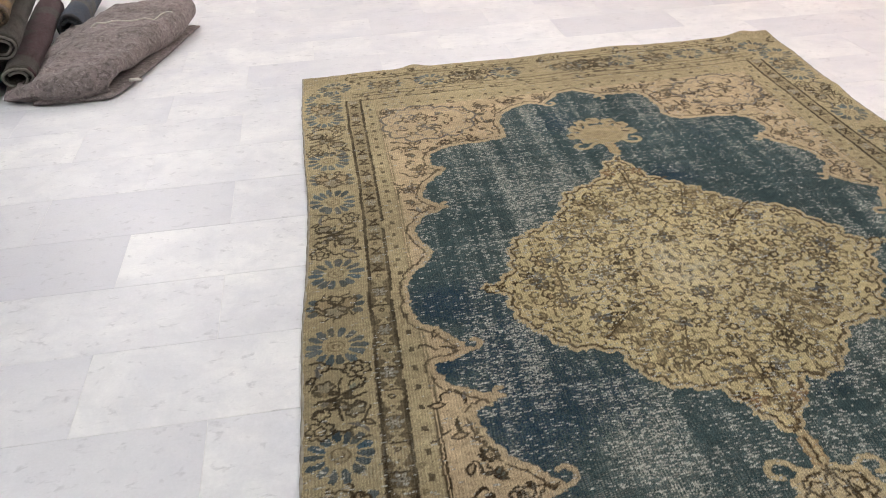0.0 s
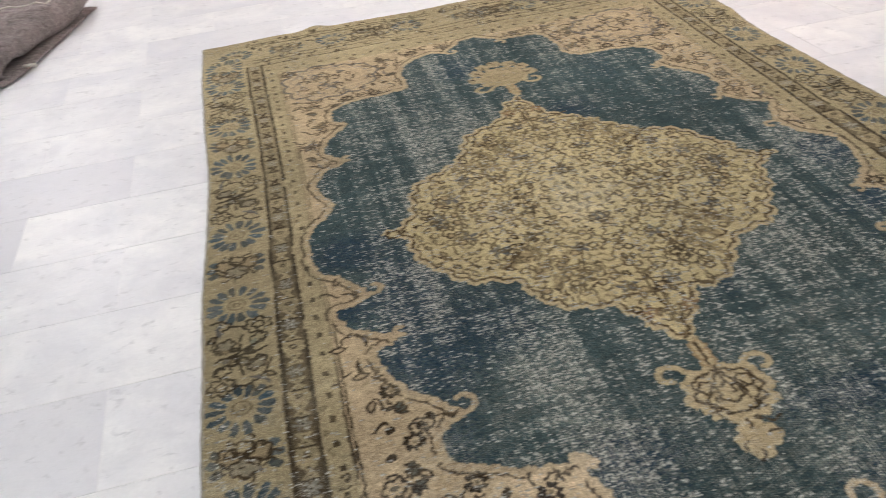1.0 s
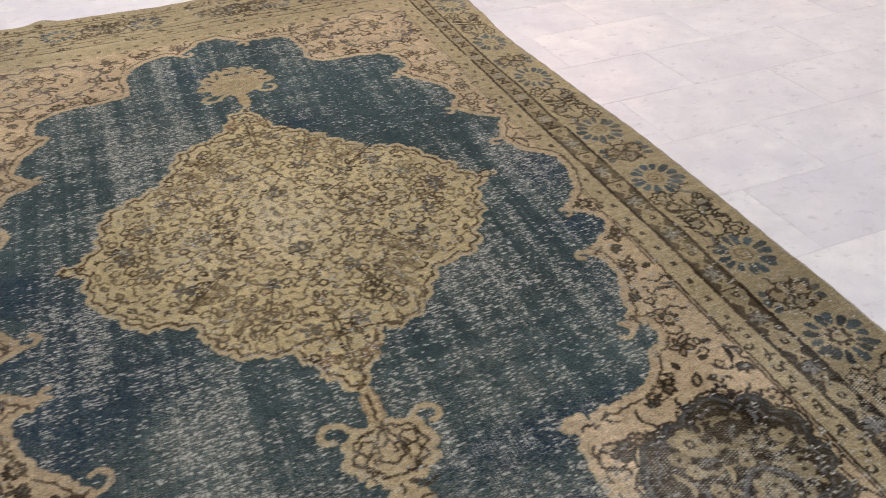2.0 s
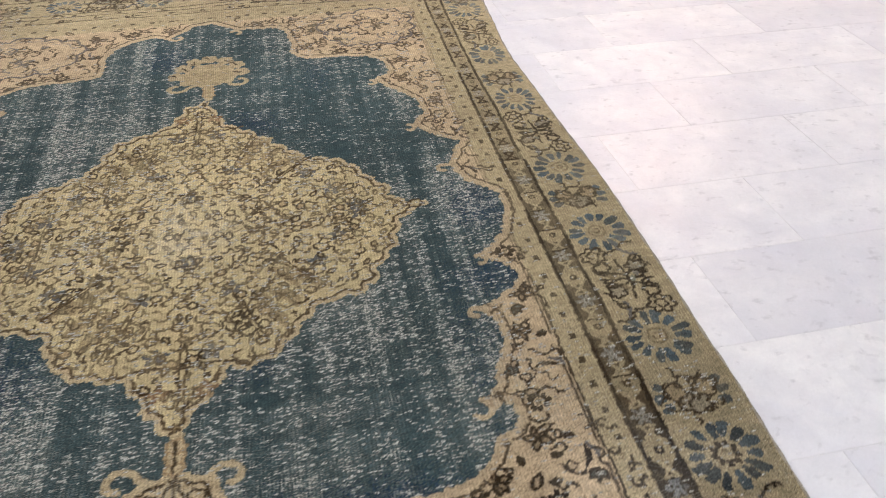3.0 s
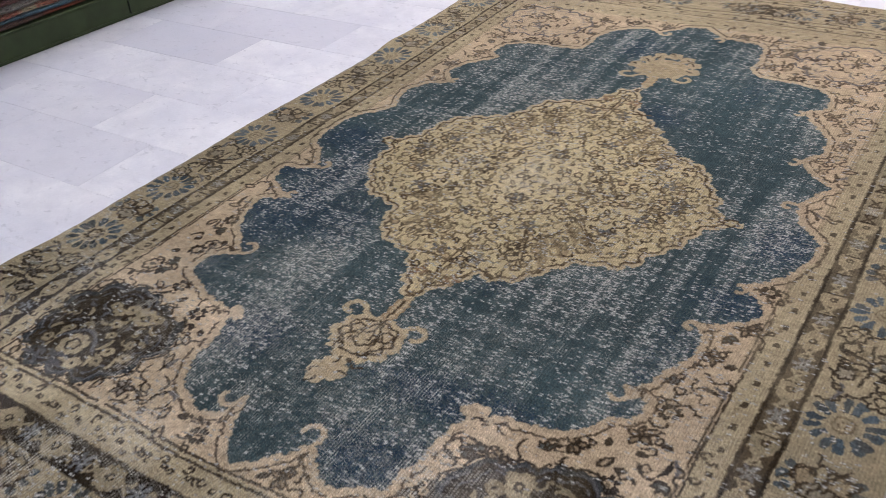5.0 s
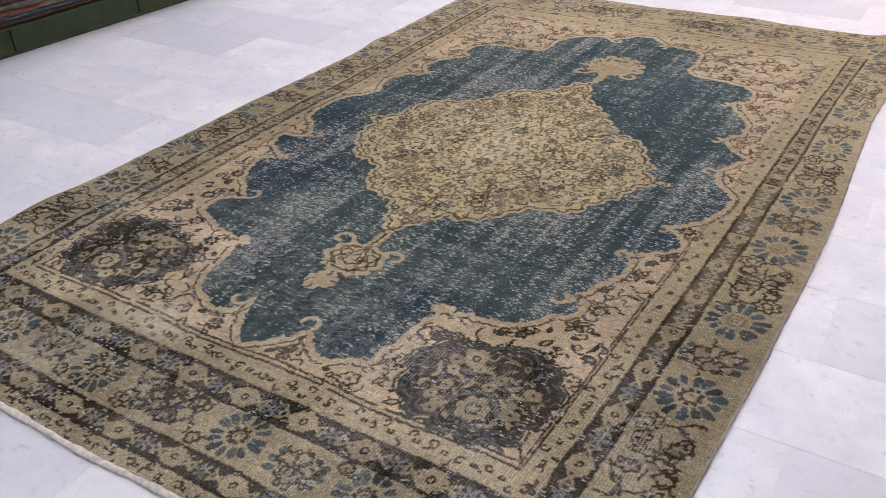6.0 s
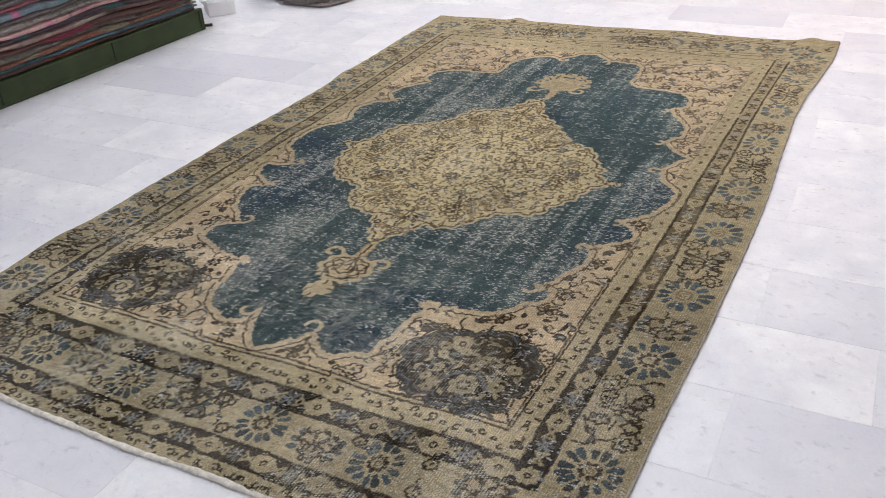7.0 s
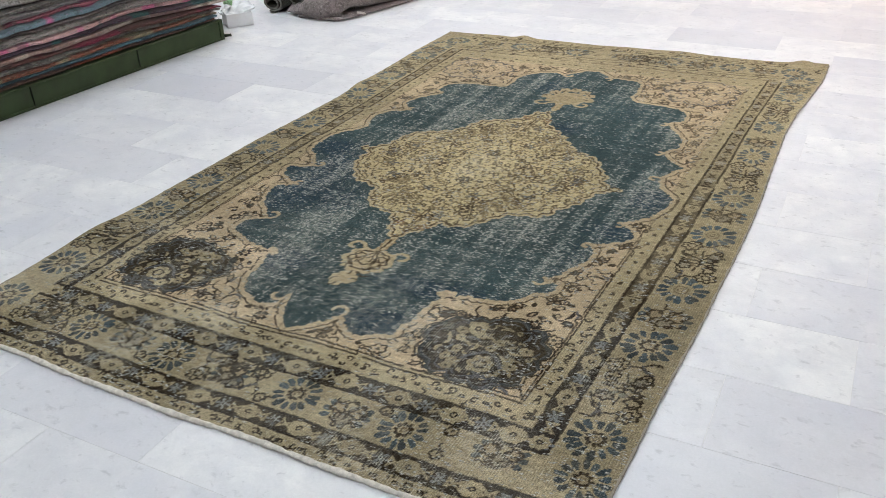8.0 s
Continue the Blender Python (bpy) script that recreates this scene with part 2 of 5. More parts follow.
# the blue field: two sides that the weaver did not quite match
FIELD_EAST = [(-0.028, -1.257), (0.043, -1.200), (0.088, -1.150), (0.128, -1.178), (0.175, -1.206), (0.239, -1.180), (0.286, -1.160), (0.290, -1.110), (0.306, -1.060), (0.304, -0.995), (0.334, -0.930), (0.397, -0.888),
              (0.488, -0.876), (0.540, -0.848), (0.575, -0.796), (0.628, -0.753), (0.626, -0.706), (0.588, -0.700), (0.618, -0.625), (0.655, -0.540), (0.650, -0.474), (0.634, -0.436), (0.690, -0.400), (0.748, -0.338),
              (0.715, -0.285), (0.680, -0.250), (0.735, -0.195), (0.772, -0.120), (0.786, -0.040), (0.770, 0.015), (0.715, 0.060), (0.682, 0.150), (0.722, 0.235), (0.745, 0.275), (0.690, 0.305), (0.622, 0.390),
              (0.662, 0.455), (0.652, 0.545), (0.605, 0.610), (0.548, 0.698), (0.592, 0.745), (0.580, 0.840), (0.500, 0.890), (0.300, 0.925), (0.284, 1.048), (0.262, 1.155), (0.200, 1.185), (0.086, 1.190)]
FIELD_WEST = [(0.005, 1.272), (-0.063, 1.246), (-0.142, 1.160), (-0.200, 1.182), (-0.300, 1.130), (-0.345, 1.046), (-0.355, 0.905), (-0.535, 0.884), (-0.632, 0.835), (-0.648, 0.760), (-0.606, 0.704), (-0.672, 0.620),
              (-0.700, 0.535), (-0.650, 0.450), (-0.715, 0.410), (-0.757, 0.325), (-0.716, 0.205), (-0.755, 0.140), (-0.795, 0.085), (-0.802, -0.020), (-0.790, -0.110), (-0.730, -0.165), (-0.690, -0.235), (-0.715, -0.268),
              (-0.772, -0.290), (-0.740, -0.362), (-0.648, -0.425), (-0.698, -0.470), (-0.690, -0.525), (-0.655, -0.600), (-0.604, -0.650), (-0.556, -0.706), (-0.611, -0.745), (-0.606, -0.822), (-0.560, -0.845),
              (-0.477, -0.883), (-0.403, -0.897), (-0.366, -0.945), (-0.347, -1.017), (-0.327, -1.086), (-0.300, -1.128), (-0.241, -1.165), (-0.190, -1.180), (-0.150, -1.155), (-0.132, -1.120), (-0.085, -1.205)]
FIELD = np.concatenate((flowing(FIELD_EAST), flowing(FIELD_WEST)))
MED_EAST = [(-0.030, -0.665), (0.010, -0.600), (0.050, -0.530), (0.068, -0.500), (0.110, -0.500), (0.160, -0.485), (0.188, -0.452), (0.225, -0.402), (0.262, -0.352), (0.300, -0.335), (0.355, -0.328), (0.400, -0.300),
            (0.425, -0.240), (0.472, -0.170), (0.495, -0.085), (0.525, -0.045), (0.572, -0.018), (0.528, 0.006), (0.494, 0.030), (0.486, 0.090), (0.452, 0.130), (0.410, 0.205), (0.345, 0.255), (0.290, 0.265),
            (0.235, 0.330), (0.195, 0.370), (0.160, 0.420), (0.115, 0.462), (0.062, 0.505), (0.032, 0.575), (-0.012, 0.662)]
MED_WEST = [(-0.060, 0.628), (-0.100, 0.535), (-0.150, 0.500), (-0.220, 0.474), (-0.262, 0.430), (-0.292, 0.350), (-0.330, 0.300), (-0.400, 0.255), (-0.445, 0.235), (-0.482, 0.185), (-0.502, 0.085), (-0.535, 0.030),
            (-0.600, -0.002), (-0.545, -0.040), (-0.545, -0.105), (-0.522, -0.175), (-0.470, -0.245), (-0.440, -0.290), (-0.376, -0.306), (-0.318, -0.338), (-0.296, -0.405), (-0.252, -0.460), (-0.200, -0.485), (-0.140, -0.503), (-0.108, -0.555), (-0.072, -0.620)]
MEDALLION = np.concatenate((flowing(MED_EAST), flowing(MED_WEST)))


def lobed(line, amp, lobe):
    """The closed line swelled out into a row of small lobes."""
    line = np.concatenate([a + (b - a) * t for a, b in zip(line, np.roll(line, -1, 0)) for t in (np.zeros((1, 2)), np.full((1, 2), 0.5))])
    step = np.linalg.norm(np.roll(line, -1, 0) - line, axis=1)
    s = np.concatenate(([0], np.cumsum(step)[:-1]))
    s *= round(step.sum() / lobe) / step.sum()
    return line + (offset(line, 1.0) - line) * (amp * (np.abs(np.sin(math.pi * s)) - 0.6))[:, None]


FIELD, MEDALLION = lobed(FIELD, 0.005, 0.085), lobed(MEDALLION, 0.016, 0.066)
FIELD = FIELD + jag.normal(0, 0.0020, FIELD.shape)
MEDALLION = MEDALLION + jag.normal(0, 0.0018, MEDALLION.shape)

# ground of each zone
band(-0.855, 0.845, -1.345, 1.345, TAN * 1.04)
band(-0.79, 0.765, -1.275, 1.275, SAND)
fill(FIELD, BLUE)
fill(MEDALLION, GOLD)


# motifs, drawn knot by knot
def placed(pts, c, turn=0.0, size=1.0, flip=1.0):
    pts = np.asarray(pts, float) * size
    x, y = pts[:, 0] * flip, pts[:, 1]
    return np.stack((c[0] + x * math.cos(turn) - y * math.sin(turn), c[1] + x * math.sin(turn) + y * math.cos(turn)), 1)


def faded(color, fade, into=TAN):
    return color * (1 - fade) + into * fade


def smooth(a, b, t):
    s = min(1.0, max(0.0, (t - a) / (b - a)))
    return s * s * (3 - 2 * s)


def rosette(c, r=0.070, fade=0.0, petals=14, rv=1.0):
    """A ring of short fat blue petals round a brown-dashed heart, on clear ground."""
    spin = rng.random()
    for k in range(petals):
        a = 2 * math.pi * (k + spin) / petals + rng.normal(0, 0.04)
        tone = faded(PETAL * (1.15, 0.9, 0.75, 1.4)[rng.integers(4)], min(0.9, fade + rng.random() * 0.14))
        w = 0.150 * r * rng.uniform(0.78, 1.12)
        lo, hi = r * rng.uniform(0.45, 0.55), r * rng.uniform(0.90, 1.05)
        petal = [(lo, -w * 0.42), (0.8 * r, -w), (hi, -w * 0.75), (hi + 0.03 * r, 0.0), (hi, w * 0.75), (0.8 * r, w), (lo, w * 0.42)]
        pts = placed(petal, (0, 0), a)
        pts[:, 1] *= rv
        fill(pts + np.array(c), tone)
    if c[1] < -0.75:
        for k in range(9):
            a = 2 * math.pi * (k + spin) / 9
            fill(ellipse(c[0] + 0.31 * r * math.cos(a), c[1] + 0.31 * r * rv * math.sin(a), 0.10 * r, 0.085 * r, a, 7), faded(BROWN, 0.05 + rng.random() * 0.3))
        stroke(closed(ellipse(c[0], c[1], 0.25 * r, 0.25 * r * rv, n=12)), 0.0055, faded(BROWN, 0.08), 0.06)
    else:
        stroke(closed(ellipse(c[0], c[1], 0.28 * r, 0.28 * r * rv, n=12)), 0.0048, faded(UMBER, 0.35 + fade), 0.15)
    stroke(closed(ellipse(c[0], c[1], 0.11 * r, 0.11 * r * rv, n=6)), 0.004, faded(UMBER, 0.2 + fade), 0.4)


def cloud(c, r, lobes, color, width=0.0048, turn=0.0, squash=1.0, broken=0.05, depth=0.16, inner=None):
    a = np.linspace(0, 2 * math.pi, lobes * 5 + 1)
    rr = r * (1 - depth + depth * np.abs(np.sin(a * lobes / 2)) * 1.6)
    pts = placed(np.stack((rr * np.cos(a), rr * np.sin(a) * squash), 1), c, turn)
    if inner is not None:
        fill(pts[:-1], inner)
    stroke(pts, width, color, broken)


def squiggle(c, length, turn, color, width=0.0045, kink=0.9, broken=0.08, flip=1.0, n=9):
    x = y = a = 0.0
    pts = [(0, 0)]
    bend = rng.choice((-1, 1)) * rng.uniform(0.25, 0.75) * kink
    turn_at = rng.integers(n // 3, n)
    for i in range(n):
        a += (bend if i < turn_at else -bend * 1.4) + rng.normal(0, 0.28 * kink)
        x, y = x + math.cos(a) * length / n, y + math.sin(a) * length / n
        pts.append((x, y))
    stroke(placed(pts, c, turn, 1.0, flip), width, color, broken)


def curl(c, r, turn, color, width, flip=1.0, sweep_by=4.4):
    a = np.linspace(0, sweep_by, 14)
    rr = r * (1 - 0.13 * a)
    stroke(placed(np.stack((rr * np.cos(a) - r, rr * np.sin(a)), 1), c, turn, 1.0, flip), width, color)


def leaf(c, length, wide, turn, color, inner=None, width=0.0045):
    t = np.linspace(0, 1, 8)
    top = np.stack((t * length, wide * np.sin(math.pi * t) * (1 - 0.3 * t)), 1)
    pts = np.concatenate((top, top[::-1][1:-1] * np.array((1, -1))))
    pts = placed(pts, c, turn)
    if inner is not None:
        fill(pts, inner)
    stroke(closed(pts), width, color, 0.06)


def crescent(c, length, turn, color, bend=0.3, wide=0.011):
    """A curved, pointed leaf in one colour."""
    t = np.linspace(-0.5, 0.5, 9)
    mid = bend * (0.25 - t * t) * length * 2
    w = wide * np.sqrt(np.clip(0.25 - t * t, 0, 1)) * 2
    pts = np.concatenate((np.stack((t * length, mid + w * 0.5), 1), np.stack((t * length, mid - w * 0.5), 1)[::-1]))
    fill(placed(pts, c, turn), color)


def ring_flower(c, r, ink, heart):
    """A dark ring of blunt petals round a pale heart."""
    for k in range(8):
        a = k * math.pi / 4 + rng.normal(0, 0.08)
        fill(ellipse(c[0] + 0.70 * r * math.cos(a), c[1] + 0.62 * r * math.sin(a), 0.36 * r, 0.27 * r, a, 8), ink * rng.uniform(0.8, 1.25))
    fill(ellipse(c[0], c[1], 0.42 * r, 0.38 * r, n=9), heart)
    stroke(closed(ellipse(c[0], c[1], 0.16 * r, 0.14 * r, n=6)), 0.004, faded(ink, 0.4), 0.3)


def zigzag(points, ink, width=0.0048, wobble=0.004, broken=0.03):
    """A stem that steps from knot to knot on its way through the points."""
    line = flowing(points, 6)
    line = line + rng.normal(0, wobble * 0.5, line.shape)
    stroke(line, width, ink, broken)
    return line


def palmette(c, r=0.07, fade=0.0, along=0.0):
    """A mottled flower-head in brown outline between two blue wings."""
    ink = faded(BROWN * 1.1, 0.05 + fade)
    for s in (-1, 1):
        for d in (-0.45, 0.0, 0.45):
            a = along + (0 if s > 0 else math.pi) + d
            q = (c[0] + r * 0.86 * math.cos(a), c[1] + r * 0.80 * math.sin(a))
            fill(ellipse(q[0], q[1], r * 0.20, r * 0.15, a, 9), faded(PETAL * (0.8, 1.0, 1.3)[rng.integers(3)], min(0.85, fade + 0.06 + 0.15 * rng.random())))
    for s in (-1, 1):
        cloud(placed([(0.42 * r * s, 0.14 * r)], c, along)[0], r * 0.34, 5, ink, 0.0048, along + s, 0.85, 0.06, inner=faded(RUST * 0.9, 0.72))
    cloud(placed([(0.0, -0.28 * r)], c, along)[0], r * 0.40, 6, ink, 0.0048, along, 0.8, 0.06, inner=faded(SLATE, 0.62))
    cloud(placed([(0.0, 0.36 * r)], c, along)[0], r * 0.28, 5, ink, 0.0048, along, 0.9, 0.06)
    for k in range(10):
        a = along + 2 * math.pi * k / 10
        q = (c[0] + r * 0.60 * math.cos(a), c[1] + r * 0.60 * math.sin(a))
        squiggle(q, r * 0.45, a + rng.normal(0, 0.5), ink, 0.0044, 1.1, 0.04, n=5)
    for k in range(4):
        squiggle((c[0] + rng.normal(0, 0.2 * r), c[1] + rng.normal(0, 0.2 * r)), r * 0.5, rng.random() * 6.3, ink, n=5)


def thicket(c, w, h, fade=0.0, flip=1.0):
    """A branching spray between two lobed flowers, with a slate-blue crescent leaf at either end."""
    ink = faded(BROWN * 0.95, 0.03 + fade)
    long_v = h >= w
    span, wide = (h, w) if long_v else (w, h)
    turn = math.pi / 2 if long_v else 0.0
    at = lambda x, y: tuple(placed([(x * span, y * wide * flip)], c, turn)[0])
    for s in (-1, 1):
        cloud(at(0.36 * s, 0.28 * s), 0.030, 7, ink, 0.0048, rng.random(), 0.9, 0.03, 0.22)
        cloud(at(0.36 * s, 0.28 * s), 0.013, 5, ink, 0.0042, rng.random(), 1.0, 0.1)
        zigzag([at(0.36 * s, 0.12 * s), at(0.40 * s, -0.10 * s), at(0.30 * s, -0.32 * s), at(0.14 * s, -0.42 * s)], ink)
        zigzag([at(0.40 * s, -0.10 * s), at(0.49 * s, -0.22 * s), at(0.50 * s, -0.40 * s)], ink)
        crescent(at(0.38 * s, -0.24 * s), 0.062, turn + s * 0.5 * flip + 0.4, faded(SLATE * 0.9, 0.15 + 0.6 * fade), 0.3 * s)
        leaf(at(0.30 * s, -0.32 * s), 0.030, 0.008, turn + 2.2 * s, ink, faded(UMBER, 0.6))
        cloud(at(0.17 * s, 0.26 * s), 0.021, 5, ink, 0.0050, rng.random(), 0.8, 0.03, 0.24)
        cloud(at(0.15 * s, -0.22 * s), 0.024, 6, ink, 0.0050, rng.random(), 0.8, 0.03, 0.24, faded(SLATE, 0.6))
    for x in (-0.09, 0.0, 0.09):
        for s in (-1, 1):
            zigzag([at(x * 0.5, 0.0), at(x, 0.16 * s), at(x * 1.4 + 0.03 * s, 0.36 * s)], ink, 0.0056, 0.004)
            leaf(at(x, 0.18 * s), 0.026, 0.007, turn + s * rng.uniform(0.6, 2.4), ink, None, 0.0050)
    zigzag([at(-0.26, 0.03), at(0.0, -0.03), at(0.26, 0.03)], ink, 0.0052)
    for k in range(5):
        fill(ellipse(*at(rng.uniform(-0.18, 0.18), rng.uniform(-0.22, 0.22)), 0.010, 0.007, rng.random() * 3, 8), faded((SLATE, UMBER, MIST)[rng.integers(3)], 0.35 + fade))


def guard_flower(c, r, dark, fade):
    pale = faded(TAN * 1.02, 0.25 * fade, UMBER) * rng.uniform(0.85, 1.1)
    cloud(c, r, 8, pale, 0.0040, rng.random(), inner=pale, depth=0.18)
    fill(ellipse(c[0], c[1], r * 0.40, r * 0.36, n=8), faded(dark, 0.35 * fade))
    fill(ellipse(c[0], c[1], r * 0.17, r * 0.17, n=6), pale)


def star(c, r, color):
    for k in range(6):
        a = k * math.pi / 3
        q = (c[0] + 0.62 * r * math.cos(a), c[1] + 0.62 * r * math.sin(a))
        fill(ellipse(q[0], q[1], r * 0.34, r * 0.21, a, 7), color * rng.uniform(0.8, 1.25))
    stroke(closed(ellipse(c[0], c[1], r * 0.24, r * 0.24, n=8)), 0.004, color * 1.3, 0.1)
    fill(ellipse(c[0], c[1], r * 0.12, r * 0.12, n=6), BROWN)


def cross(c, r, turn, color):
    for a in (0.7, -0.7):
        stroke([(c[0] - r * math.cos(turn + a), c[1] - r * math.sin(turn + a)), (c[0] + r * math.cos(turn + a), c[1] + r * math.sin(turn + a))], 0.0065, color)
    for s in (-1, 1):
        e = (c[0] + s * r * math.cos(turn) * 0.75, c[1] + s * r * math.sin(turn) * 0.75)
        stroke([(e[0] - r * 0.6 * math.sin(turn), e[1] + r * 0.6 * math.cos(turn)), (e[0] + r * 0.6 * math.sin(turn), e[1] - r * 0.6 * math.cos(turn))], 0.0050, color)


def guard_band(along, lo, hi, start, stop, fade_at):
    """A narrow stripe with edge lines, filled with flowers, crosses and stars; along is 'u' or 'v'."""
    step, mid, half = 0.0412, (lo + hi) / 2, (hi - lo) / 2
    grid = GV if along == "v" else GU
    for a in grid[(grid >= start) & (grid < stop)]:
        f = fade_at(a)
        tone = faded(BROWN * 1.15, 0.50 * min(f, 1) + 0.36 * smooth(0.68, 1.0, f)) * (1 - 0.10 * f)
        if along == "v":
            band(lo, hi, a - DV * 0.51, a + DV * 0.51, tone)
        else:
            band(a - DU * 0.51, a + DU * 0.51, lo, hi, tone)
    n = int((stop - start) / step)
    for i in range(n):
        a = start + (i + 0.5) * (stop - start) / n
        f = fade_at(a)
        c = (mid, a) if along == "v" else (a, mid)
        turn = math.pi / 2 if along == "v" else 0.0
        ink = BROWN * (0.9 + 0.4 * f)
        pale = TAN * 0.95 if f < 0.8 else BROWN * 2.0
        if i % 4 == 0:
            guard_flower(c, half * 0.84, ink, f)
        elif i % 4 == 2:
            star(c, half * 0.80, faded(SLATE * np.array((1.5, 1.55, 1.5)), 0.5 * f, TAN))
        else:
            cross(c, half * 0.74, turn, pale)
            if f > 0.3:
                stroke([(c[0] - 0.018, c[1] - 0.02), (c[0] + 0.018, c[1] - 0.02)], 0.004, ink, 0.3)
    for edge in (lo, hi):
        for k in range(60):
            a, b = start + (stop - start) * k / 60, start + (stop - start) * (k + 1) / 60
            ink = faded(BROWN, 0.85 if fade_at(a) > 1.0 else 0.10 * fade_at(a))
            stroke([(edge, a), (edge, b)] if along == "v" else [(a, edge), (b, edge)], 0.0085, ink, 0.02)


def dash_band(along, lo, hi, start, stop, fade_at):
    """A pale stripe with small dark blocks and hooked brown figures between them."""
    mid = (lo + hi) / 2
    n = int((stop - start) / 0.034)
    turn = math.pi / 2 if along == "v" else 0.0
    for i in range(n):
        a = start + (i + 0.5) * (stop - start) / n
        f = fade_at(a)
        c = (mid, a) if along == "v" else (a, mid)
        ink = faded(BROWN, 0.05 + 0.25 * min(f, 1))
        if i % 2 == 0:
            fill(placed([(-0.0085, -0.0062), (0.0085, -0.0062), (0.0085, 0.0062), (-0.0085, 0.0062)], c, turn), ink)
            if f < 0.5:
                fill(ellipse(c[0], c[1], 0.0032, 0.0030, n=6), TAN)
        elif f < 0.55:
            flip = rng.choice((-1, 1))
            curl(placed([(0.010, 0.008)], c, turn)[0], 0.012, rng.random() * 6, ink, 0.0046, flip, 5.0)
            squiggle(placed([(-0.012, -0.010)], c, turn)[0], 0.030, turn + rng.normal(0, 0.6), ink, 0.0048, 1.2, 0.0, flip, 6)
        elif rng.random() < 0.45:
            squiggle((c[0] - 0.012, c[1]), 0.03, rng.random(), faded(UMBER, 0.45), 0.0040, 1.2)


side_fade = lambda v: 0.62 * smooth(-0.92, -0.72, v) + 0.38 * smooth(-0.2, 0.5, v)
near_fade = lambda u: 0.0
far_fade = lambda u: 1.3

# main border: petalled rosettes in pairs with a mottled flower between, then a leafy spray
RIGHT_AT = (-1.335, -0.915, -0.600, -0.222, 0.075, 0.475, 0.80, 1.20, 1.42)
LEFT_AT = (-1.255, -0.825, -0.540, -0.172, 0.152, 0.565, 0.860, 1.22, 1.42)
for places, u, buds in ((RIGHT_AT, 0.985, (-0.765, -0.070, 0.62, 1.31)), (LEFT_AT, -0.998, (-0.685, -0.005, 0.71, 1.325))):
    for v in places:
        rosette((u, v), 0.076, 0.0 + 0.16 * smooth(-0.5, 1.0, v) + 0.06 * rng.random())
    for v in buds:
        palmette((u, v), 0.076, 0.05 + 0.12 * smooth(-0.5, 1.2, v), 0.0)
for u, vs, flip in ((0.985, (-1.125, -0.410, 0.275, 0.995), 1.0), (-0.998, (-1.04, -0.362, 0.358, 1.03), -1.0)):
    for v in vs:
        thicket((u, v), 0.165, 0.265, 0.10 * smooth(-0.6, 0.8, v), flip)
for u, v in ((1.010, -1.480), (-1.000, -1.480), (-0.590, -1.495), (-0.245, -1.500), (0.200, -1.498), (0.538, -1.502)):
    rosette((u, v), 0.070, 0.08 * rng.random())
for u, v in ((-0.415, -1.492), (0.370, -1.508), (0.80, -1.478)):
    palmette((u, v), 0.070, 0.03)
for u in (-0.785, -0.030):
    thicket((u, -1.495), 0.235, 0.135)
    palmette((u, -1.495), 0.056, 0.05)
for u, v in ((-0.50, -1.455), (-0.33, -1.540), (0.045, -1.460), (0.46, -1.455), (0.655, -1.455), (0.66, -1.540), (-0.68, -1.545), (0.115, -1.550)):
    cloud((u, v), 0.016, 5, faded(BROWN, 0.1), 0.0050, rng.random(), broken=0.1)
    squiggle((u, v), 0.05, rng.random() * 6.3, faded(BROWN, 0.1))
for u in (-0.95, -0.55, -0.22, 0.30, 0.62, 0.93):
    rosette((u, 1.535), 0.068, 0.10 + 0.15 * rng.random(), rv=0.9)
for u in (-0.74, 0.05, 0.46, 0.78):
    palmette((u, 1.53), 0.072, 0.18)
for u in (-0.38, 0.17):
    thicket((u, 1.53), 0.20, 0.14, 0.10)
for k in range(70):
    q = (rng.uniform(-1.05, 1.05), rng.uniform(1.475, 1.60))
    squiggle(q, 0.040, rng.random() * 6.3, faded(BROWN, 0.10), 0.0050, 1.1)
# stripes along the sides and the ends
band(-HALF_W, HALF_W, -1.70, -1.640, TAN * 1.02)
dash_band("u", -1.69, -1.645, -1.05, 1.05, near_fade)
guard_band("u", -1.640, -1.578, -1.06, 1.06, lambda u: 0.20 + 0.12 * math.sin(4.1 * u + 1.0))
for lo, hi, lo2, hi2 in ((0.834, 0.898, 0.772, 0.828), (-0.906, -0.848, -0.842, -0.79)):
    guard_band("v", lo, hi, -1.40, 1.39, side_fade)
    dash_band("v", lo2, hi2, -1.33, 1.33, side_fade)
guard_band("u", -1.432, -1.362, -0.908, 0.900, near_fade)
dash_band("u", -1.356, -1.290, -0.84, 0.83, near_fade)
dash_band("u", 1.29, 1.345, -0.84, 0.83, far_fade)
for u in (0.866, -0.877):
    guard_flower((u, -1.397), 0.024, BROWN, 0)
for v in (1.385, 1.43, 1.460, 1.612, 1.635):
    t = np.linspace(-0.88, 0.87, 50)
    stroke(np.stack((t, v + 0.004 * np.sin(t * 9)), 1), 0.006, faded(BROWN, 0.30), 0.12)
for k in range(110):
    squiggle((rng.uniform(-0.9, 0.9), rng.choice((1.405, 1.445, 1.62, 1.655))), 0.045, rng.random() * 6.3, faded(BROWN, 0.15), 0.0052, 1.2)
for u in (0.768, 0.759, -0.79, -0.781):
    t = np.linspace(-1.275, 1.262, 60)
    for a, b in zip(t[:-1], t[1:]):
        stroke([(u, a), (u, b)], 0.005, faded(BROWN * 1.4, 0.05 + 0.65 * smooth(-0.8, 0.0, a)), 0.06)
